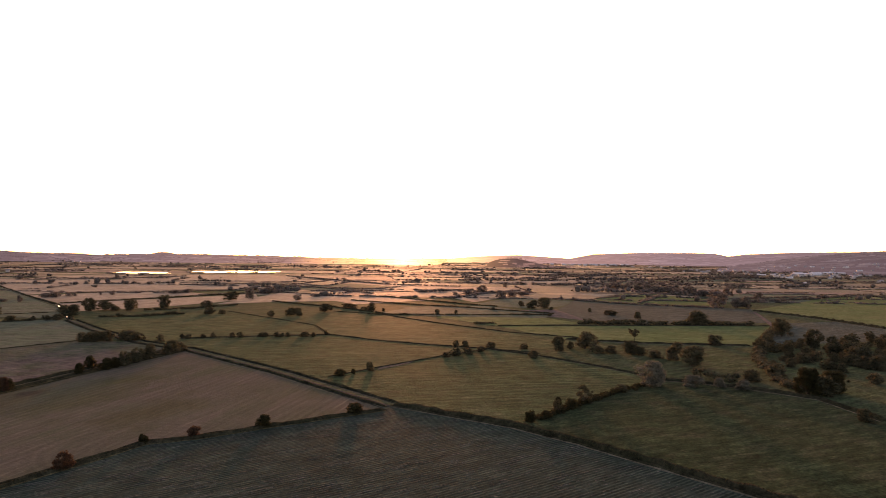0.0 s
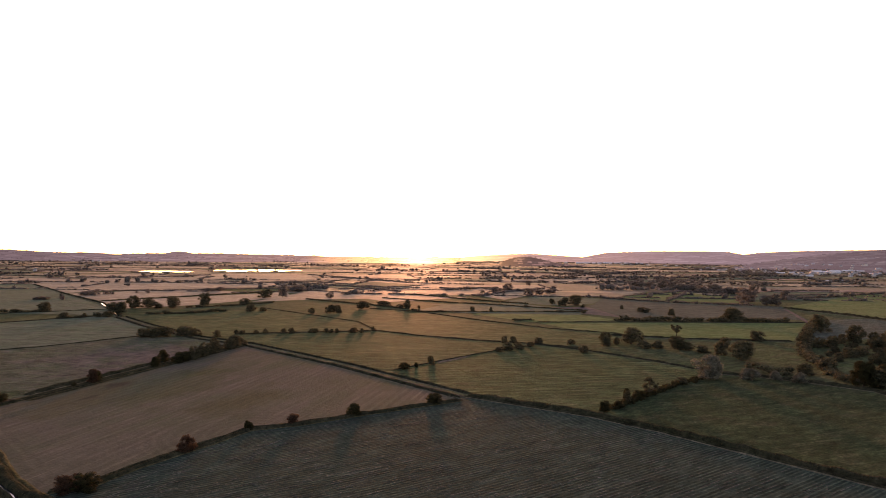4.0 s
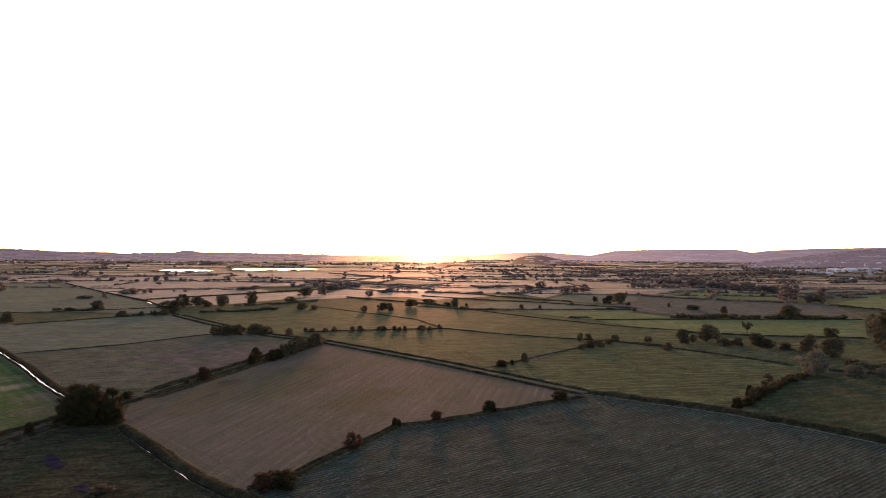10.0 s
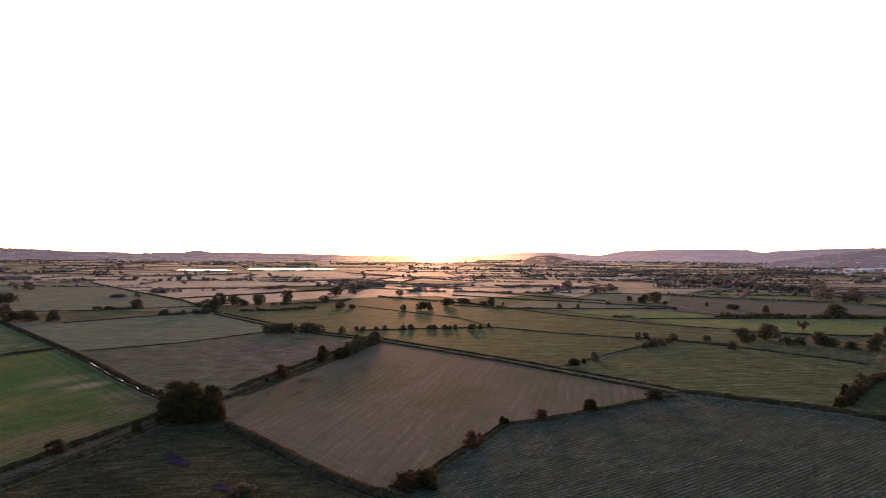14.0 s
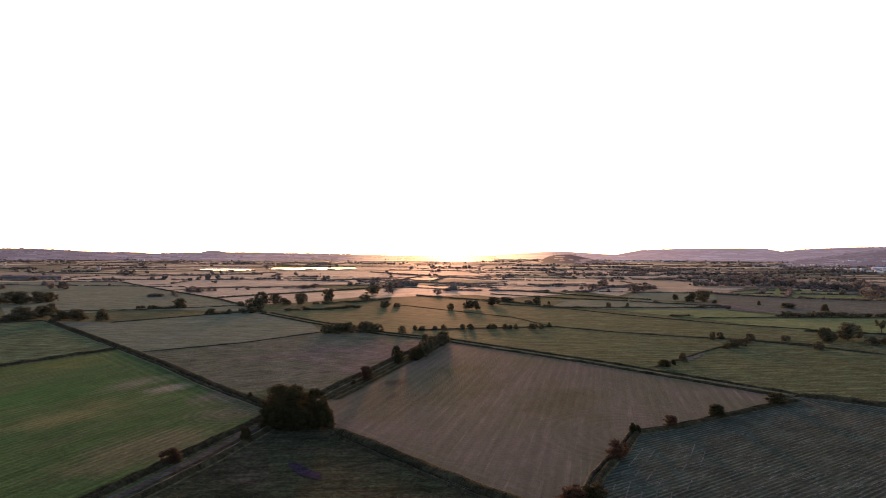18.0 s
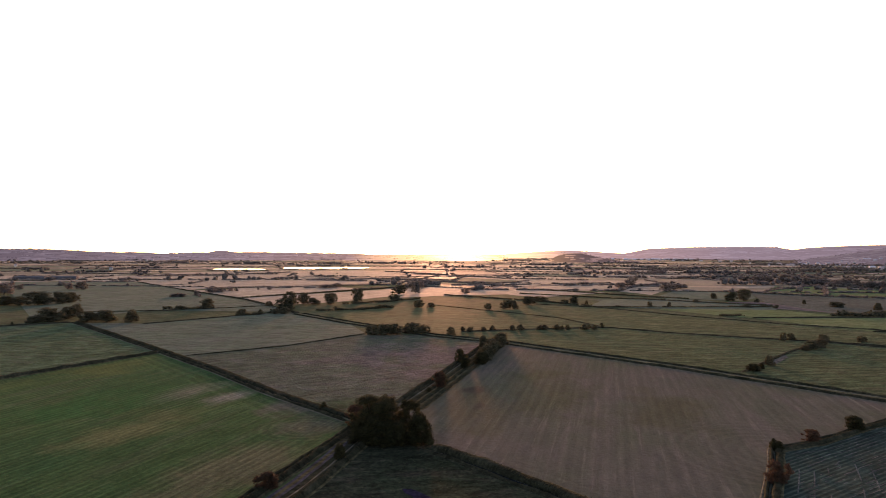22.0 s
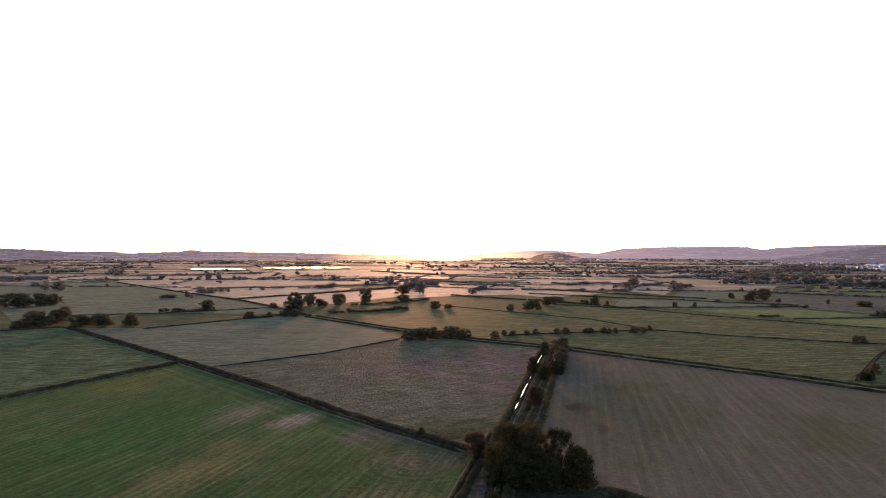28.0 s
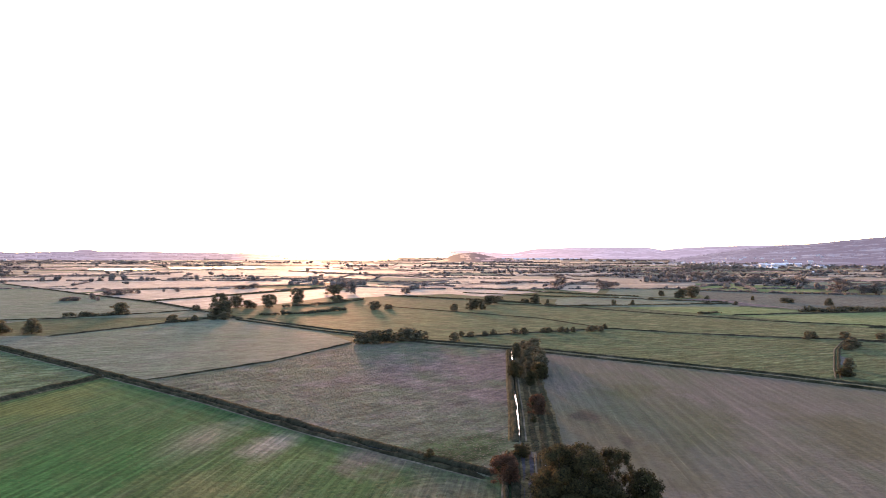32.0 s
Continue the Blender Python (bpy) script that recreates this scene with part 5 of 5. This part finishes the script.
tufts([(-250.1, 240.2), (-209.4, 203.4), (-181.8, 176.1), (-153.7, 151.6), (-148.5, 146.6), (-152, 123), (-170, 26), (-260, -60), (-400, 60), (-420, 150), (-300, 96.6), (-256.8, 208.6), (-252.1, 220.9)], 110000, 0.13, TUFT_GREEN, "mown green grass lying in rows", (77, 1.15), 0.06)
tufts([(-341.7, 321.6), (-250.1, 240.2), (-252.1, 220.9), (-256.8, 208.6), (-300, 96.6), (-371.3, 305.2)], 32000, 0.2, TUFT_GREEN, "tufted green grass on wet pasture", (), 0.3)
tufts([(-250.1, 240.2), (-209.4, 203.4), (-181.8, 176.1), (-153.7, 151.6), (-146.4, 163.5), (-142.3, 185.4), (-126.3, 275.1), (-119.3, 274.6), (-152, 293.9), (-182.3, 295.9), (-204.6, 256.5), (-228.7, 231.5), (-232.6, 229.4)], 40000, 0.22, TUFT_ROUGH, "rough tussocks of seeding grass", (), 0.0)
tufts([(-341.7, 321.6), (-232.6, 229.4), (-204.6, 256.5), (-182.3, 295.9), (-201.8, 338.9), (-243.4, 381.6), (-256, 383.3), (-274.1, 362.5), (-304.6, 320.8)], 13000, 0.16, TUFT_ROUGH, "tufted grass on grazed pasture", (), 0.1)
tufts([(-152, 293.9), (-119.3, 274.6), (-66.1, 228.4), (-46.4, 220.3), (-36.3, 234.7), (-10.3, 269.6), (11.4, 293.6), (12.8, 293.8), (-16.9, 303.8), (-46, 317.3), (-69.1, 333.6), (-87, 328.5), (-113, 319.8), (-140.2, 308.9)], 26000, 0.22, TUFT_OLIVE, "olive grass in faint mown rows", (36, 2.4), 0.12)
tufts([(11.4, 293.6), (-10.3, 269.6), (-36.3, 234.7), (-46.4, 220.3), (-18.7, 180.9), (15, 161), (38.8, 193.3), (62.5, 219.1), (66, 235.9), (54.5, 252.3), (32.5, 276.7)], 32000, 0.2, TUFT_OLIVE, "olive grass in faint mown rows", (36, 2.1), 0.12)
tufts([(17.3, 166.3), (38.8, 193.3), (62.5, 219.1), (81.1, 224), (96, 214.5), (110.7, 201.3), (114, 175.3), (230, 150), (118.3, 49.7), (58, 116.5), (44, 132), (29, 148.5)], 30000, 0.18, TUFT_DARK, "short dark pasture grass", (), 0.15)

# ---- far plain ----
far_fields = [FAR_GREEN, HAY, FAR_GREEN, SMOOTH, FAR_BROWN]
quads = {k: ([], []) for k in range(5)}
edge_rows, wood_rows, tree_spots = [], [], []
gen = np.random.default_rng(21)
y, row = 640.0, 0
while y < 4300:
    deep = 40 + 0.045 * y * (0.6 + 0.8 * gen.random())
    wide = deep * 2.1
    x0, n = -0.95 * y - 300, int((1.9 * y + 500) / wide) + 2
    cuts = np.sort(x0 + wide * (np.arange(n + 1) + gen.normal(0, 0.28, n + 1)))
    low = y + deep * 0.38 * np.sin(cuts / wide * 1.3 + row * 2.1) * (row > 0)
    high = y + deep + (deep * 0.38) * np.sin(cuts / wide * 1.3 + (row + 1) * 2.1)
    slant = gen.normal(0, 0.3, n + 1) * wide
    for i in range(n):
        a, b, c, d = (cuts[i], low[i]), (cuts[i + 1], low[i + 1]), (cuts[i + 1] + slant[i + 1] * 0.5, high[i + 1]), (cuts[i] + slant[i] * 0.5, high[i])
        x = cuts[i]
        left = x < 0.12 * y
        k = int(gen.choice(5, p=[0.34, 0.32, 0.12, 0.12, 0.1] if left else [0.36, 0.1, 0.2, 0.24, 0.1]))
        v, f = quads[k]
        f.append(tuple(range(len(v), len(v) + 4)))
        v += [(p, q, 0.02) for p, q in (a, b, c, d)]
        if gen.random() < (0.6 if left else 0.9):
            edge_rows.append((a, b))
        if gen.random() < 0.6:
            edge_rows.append((a, d))
        if gen.random() < (0.14 if left else 0.3) * min(1.0, y / 1600):
            wood_rows.append((x, y, wide, deep))
        if gen.random() < 0.5:
            tree_spots.append((x + wide * gen.random(), y + deep * gen.random()))
    y += deep
    row += 1
for k, (v, f) in quads.items():
    tagged(new("far_fields", mesh_of("far_fields", v, f, far_fields[k])), "patchwork of distant fields on the plain", "fields", kind="structure")


def crown_clump(x, y, big):
    """A far tree: a few uneven clumps heaped round one another."""
    rows = [(x, y, big * 0.8, big * 0.8, big * 0.8, big * 0.75)]
    for _ in range(int(1 + 3 * gen.random())):
        r = big * (0.35 + 0.4 * gen.random())
        rows.append((x + gen.normal(0, 0.75) * big, y + gen.normal(0, 0.4) * big, r * 0.8 + big * 0.5 * gen.random(), r * 1.15, r, r * 0.85))
    return rows


def belts(rows, size_low, size_high, step, name, label, trees=0.12, spots=()):
    """Uneven low hedge lines with taller trees here and there, and loose trees between them."""
    lobes = []
    for (a, b), (c, d) in rows:
        if -800 < (a + c) / 2 < -360 and 1080 < b < 1430:
            continue
        run = step * max(1.0, b / 1200)
        n = max(1, int(math.hypot(c - a, d - b) / run))
        flat = abs(c - a) > abs(d - b)
        thick = 0.6 + 0.9 * gen.random()
        for i in range(n):
            u = (i + 0.5) / n
            x, y = a + (c - a) * u, b + (d - b) * u + gen.normal(0, 0.5)
            if gen.random() > 0.15:
                r = size_low * thick * (0.5 + 0.9 * gen.random())
                lobes.append((x, y, r * 0.6, run * 0.7 if flat else r * 1.3, r * 1.3 if flat else run * 0.7, r))
            if gen.random() < trees * (0.6 if x < 0.12 * y else 1.3):
                lobes += crown_clump(x, y, size_high * (0.35 + 0.75 * gen.random() ** 1.5))
    for x, y in spots:
        if not (-800 < x < -360 and 1080 < y < 1430):
            lobes += crown_clump(x, y, size_high * (0.4 + 0.7 * gen.random()))
    # leaf colour here already carries the distance haze
    me = foliage(name, lobes, len(lobes) * 10, size_high * 0.21, gen, HAZED_LEAF, 0.85)
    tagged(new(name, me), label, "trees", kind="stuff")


belts(edge_rows, 0.9, 4.2, 6.0, "far_hedgerows", "distant hedgerows with scattered trees", 0.12, tree_spots)
groves = []
for x, y, wide, deep in wood_rows:
    a, b = x + wide * 0.3 * gen.random(), y + deep * 0.4 * gen.random()
    groves.append(((a, b), (a + wide * (0.25 + 0.45 * gen.random()), b + deep * gen.normal(0, 0.25))))
belts(groves, 2.4, 5.0, 6.0, "far_woods", "distant dark woods across the plain", 0.6)


# ---- lakes ----
def lake(corners):
    bm = bmesh.new()
    ring = []
    n = len(corners)
    for i in range(n):
        (ax, ay), (bx, by) = corners[i], corners[(i + 1) % n]
        for k in range(6):
            ring.append(bm.verts.new((ax + (bx - ax) * k / 6 + gen.normal(0, 3), ay + (by - ay) * k / 6 + gen.normal(0, 3), 0.35)))
    bm.faces.new(ring)
    bmesh.ops.triangulate(bm, faces=bm.faces)
    for f in bm.faces:
        if f.normal.z < 0:
            f.normal_flip()
    tagged(new("lake", from_bm("lake", bm, WATER)), "bright still lake reflecting the sky", "lake", kind="structure")


lake([(-690, 1198), (-637, 1202), (-597, 1234), (-628, 1286), (-681, 1296), (-722, 1279)])
lake([(-589, 1306), (-522, 1314), (-459, 1349), (-434, 1449), (-522, 1471), (-618, 1402)])

for shore in ([(-700, 1192), (-662, 1194)], [(-640, 1197), (-622, 1206)], [(-592, 1300), (-556, 1304)], [(-520, 1310), (-492, 1322)], [(-474, 1334), (-455, 1346)]):
    hedge(shore, 3.0, 5, "scrub on the shore of a lake", 0.7)


# ---- hills ----
def hill_paint(name, far_colour, dark, haze):
    """Hillside of small fields and woods: pale and dark patches with wooded seams."""
    m, t, b = shader(name, 0.95, 0.0)
    geo = t.nodes.new("ShaderNodeNewGeometry")
    place = node(t, "ShaderNodeMapping")
    place.inputs["Scale"].default_value = (1, 1, 5)
    t.links.new(geo.outputs["Position"], place.inputs["Vector"])
    cells = node(t, "ShaderNodeTexVoronoi", Scale=0.0075)
    t.links.new(place.outputs[0], cells.inputs["Vector"])
    seams = node(t, "ShaderNodeTexVoronoi", Scale=0.0075)
    seams.feature = "DISTANCE_TO_EDGE"
    t.links.new(place.outputs[0], seams.inputs["Vector"])
    split_cells = t.nodes.new("ShaderNodeSeparateColor")
    t.links.new(cells.outputs["Color"], split_cells.inputs[0])
    pale = tuple(min(1.0, 1.7 * c) for c in far_colour)
    colour = mix(t, ramp(t, split_cells.outputs[0], 0.2, 0.85), far_colour, pale)
    colour = mix(t, ramp(t, seams.outputs["Distance"], 0.02, 0.07), dark, colour)
    n = noise_at(t, place.outputs[0], 0.006, 8.0, 0.72)
    colour = mix(t, ramp(t, n, 0.44, 0.54), colour, dark)
    t.links.new(colour, b.inputs["Base Color"])
    # evening haze and sun glare painted as emission on the far hills, strongest towards the sun
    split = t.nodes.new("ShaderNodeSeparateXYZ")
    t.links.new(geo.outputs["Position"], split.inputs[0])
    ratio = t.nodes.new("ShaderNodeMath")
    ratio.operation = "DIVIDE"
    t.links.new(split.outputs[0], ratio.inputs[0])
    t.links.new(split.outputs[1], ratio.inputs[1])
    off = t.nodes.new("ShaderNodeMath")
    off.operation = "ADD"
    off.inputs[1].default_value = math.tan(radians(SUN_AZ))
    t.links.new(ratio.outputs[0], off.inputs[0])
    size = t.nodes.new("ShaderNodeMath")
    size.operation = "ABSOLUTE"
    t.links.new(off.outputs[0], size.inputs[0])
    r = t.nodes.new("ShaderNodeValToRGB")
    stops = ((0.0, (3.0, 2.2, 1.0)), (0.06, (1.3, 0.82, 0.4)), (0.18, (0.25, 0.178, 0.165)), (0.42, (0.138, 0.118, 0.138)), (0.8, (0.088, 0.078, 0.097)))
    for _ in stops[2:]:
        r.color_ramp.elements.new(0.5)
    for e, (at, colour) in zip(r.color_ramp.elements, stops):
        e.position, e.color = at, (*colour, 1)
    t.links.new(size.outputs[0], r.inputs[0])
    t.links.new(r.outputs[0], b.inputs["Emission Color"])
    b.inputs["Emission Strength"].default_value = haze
    return m


# last value: strength of the painted haze glow on each hill
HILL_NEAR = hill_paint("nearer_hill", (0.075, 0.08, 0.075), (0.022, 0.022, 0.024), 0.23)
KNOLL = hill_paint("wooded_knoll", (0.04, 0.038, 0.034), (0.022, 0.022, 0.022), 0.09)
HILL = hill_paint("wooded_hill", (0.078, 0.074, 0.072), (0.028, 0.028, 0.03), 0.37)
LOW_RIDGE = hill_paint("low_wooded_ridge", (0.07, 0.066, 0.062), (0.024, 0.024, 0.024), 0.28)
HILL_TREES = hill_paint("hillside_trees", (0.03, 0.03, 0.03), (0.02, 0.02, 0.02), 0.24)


def ridge(crest, front, material, label, rough=4.0, woods=0, name="hill"):
    """A hill range: from a crest line given as x, y, height down to the plain in front and behind."""
    c = np.array(crest, float)
    seg = np.r_[0, np.cumsum(np.linalg.norm(np.diff(c[:, :2], axis=0), axis=1))]
    n = int(seg[-1] / 22) + 2
    s = np.linspace(0, seg[-1], n)
    at = np.stack([np.interp(s, seg, c[:, k]) for k in range(3)], 1)
    out = at[:, :2] - np.array([-85.0, 20.0])
    out /= np.linalg.norm(out, axis=1)[:, None]
    rows = []
    for u, k in ((-1.0, -0.02), (-0.8, 0.12), (-0.6, 0.3), (-0.42, 0.52), (-0.25, 0.74), (-0.1, 0.93), (0.0, 1.0), (0.3, 0.7), (0.6, 0.2)):
        wob = np.array([noise.noise(Vector((a * 0.004 + u * 3, b * 0.004, u * 5))) for a, b, _ in at])
        fine = gen.normal(0, 1, n)
        h = at[:, 2] * k + (wob * rough * 3 + fine * rough * 0.3) * (0 < k < 0.99) * min(1.0, 2.2 * (1 - k)) + (np.abs(fine) * rough * 0.35) * (k == 1.0)
        p = at[:, :2] + out * front * u
        rows.append(np.c_[p, np.maximum(h, -2)])
    v = np.concatenate(rows)
    f = [(r * n + i, r * n + i + 1, (r + 1) * n + i + 1, (r + 1) * n + i) for r in range(8) for i in range(n - 1)]
    if woods:
        lobes = []
        for i in range(n):
            for _ in range(5):
                r = 1.2 + 1.8 * gen.random() ** 2
                if gen.random() < 0.75:
                    lobes.append((*(rows[6][i] + np.array([gen.normal(0, 8), gen.normal(0, 8), r * 0.2 - 1.0])), r * 1.8, r, r))
        for _ in range(woods):
            k, i = int(gen.integers(1, 6)), int(gen.integers(0, n - 1))
            p = rows[k][i] + (rows[k + 1][i] - rows[k][i]) * gen.random()
            q = rows[k][i + 1] - rows[k][i]
            for j in range(int(2 + 7 * gen.random())):
                r = 1.8 + 2.6 * gen.random()
                lobes.append((p[0] + q[0] * 0.35 * j, p[1] + q[1] * 0.35 * j + gen.normal(0, 4), p[2] + 1.0, r * 1.6, r, r))
        lobes = np.array(lobes)
        me = foliage("hill_woods", lobes, 0, 1.0, gen, HILL_TREES, 1.0)
        tagged(new("hill_woods", me), "woods and hedges along the distant hill", "trees", kind="stuff")
    return tagged(new(name, mesh_of(name, v.tolist(), f, material)), label, "hill", kind="structure")


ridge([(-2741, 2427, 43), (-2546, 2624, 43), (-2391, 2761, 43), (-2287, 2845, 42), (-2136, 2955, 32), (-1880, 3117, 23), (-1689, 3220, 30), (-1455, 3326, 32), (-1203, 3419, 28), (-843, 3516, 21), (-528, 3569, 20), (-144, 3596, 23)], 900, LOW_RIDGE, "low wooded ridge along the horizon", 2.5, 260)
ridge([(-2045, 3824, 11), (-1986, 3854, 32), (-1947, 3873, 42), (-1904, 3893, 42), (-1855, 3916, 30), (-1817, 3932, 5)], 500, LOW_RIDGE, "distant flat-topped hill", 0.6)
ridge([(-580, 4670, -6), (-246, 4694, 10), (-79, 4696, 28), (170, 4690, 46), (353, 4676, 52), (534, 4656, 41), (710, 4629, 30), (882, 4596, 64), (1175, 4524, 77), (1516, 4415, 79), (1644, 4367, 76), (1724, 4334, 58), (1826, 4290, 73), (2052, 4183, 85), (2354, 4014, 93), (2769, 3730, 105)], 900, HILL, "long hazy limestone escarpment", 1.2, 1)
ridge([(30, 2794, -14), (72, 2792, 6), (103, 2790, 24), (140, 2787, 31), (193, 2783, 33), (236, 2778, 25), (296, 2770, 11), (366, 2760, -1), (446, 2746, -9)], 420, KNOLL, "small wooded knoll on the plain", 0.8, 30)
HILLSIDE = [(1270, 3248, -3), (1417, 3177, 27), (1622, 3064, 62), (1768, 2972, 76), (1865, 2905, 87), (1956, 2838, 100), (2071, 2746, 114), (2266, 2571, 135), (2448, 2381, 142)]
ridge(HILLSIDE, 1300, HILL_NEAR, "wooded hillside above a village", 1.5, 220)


# ---- village at the foot of the hillside ----
def hillside_height(x, y):
    """Height of the village hillside at a place: the crest's height on that bearing, less the fall towards the plain."""
    bearing, d = math.atan2(x + 85, y - 20), math.hypot(x + 85, y - 20)
    at = [(math.atan2(a + 85, b - 20), math.hypot(a + 85, b - 20), h) for a, b, h in HILLSIDE]
    if bearing <= at[0][0]:
        return 0.0
    far = np.interp(bearing, [r[0] for r in at], [r[1] for r in at])
    high = np.interp(bearing, [r[0] for r in at], [r[2] for r in at])
    return max(0.0, float(high * np.interp((d - far) / 1300, (-1.0, -0.8, -0.6, -0.42, -0.25, -0.1, 0.0), (-0.02, 0.12, 0.3, 0.52, 0.74, 0.93, 1.0))))


gen = np.random.default_rng(77)
for k in range(84):
    at, far, wide, deep = ((27.6, 2000, 2.6, 260), (23.5, 2350, 2.5, 300), (33.0, 2050, 3.0, 350), (30.5, 2600, 4.0, 250))[k % 4]
    a, d = radians(at + wide * gen.normal(0, 0.6)), far + deep * gen.normal(0, 0.6)
    x, y = -85 + d * math.sin(a), 20 + d * math.cos(a)
    big = gen.random() < 0.22
    ob = (shed if big else house)(round(x, 1), round(y, 1), (12 + 14 * gen.random()) if big else (7 + 5 * gen.random()), 4 + 1.5 * gen.random())
    ob.location.z = hillside_height(x, y) - 0.4

# pale works roofs below the village and along the foot of the escarpment
for k in range(7):
    x, y = 880 + 38 * k + gen.normal(0, 12), 1765 + 30 * k + gen.normal(0, 25)
    shed(round(x, 1), round(y, 1), 26 + 16 * gen.random(), 6 + 1.5 * gen.random())
for k in range(16):
    x, y = 440 + 24 * k + gen.normal(0, 8), 3290 + 6 * k + gen.normal(0, 40)
    shed(round(x, 1), round(y, 1), 14 + 14 * gen.random(), 6 + 2 * gen.random())
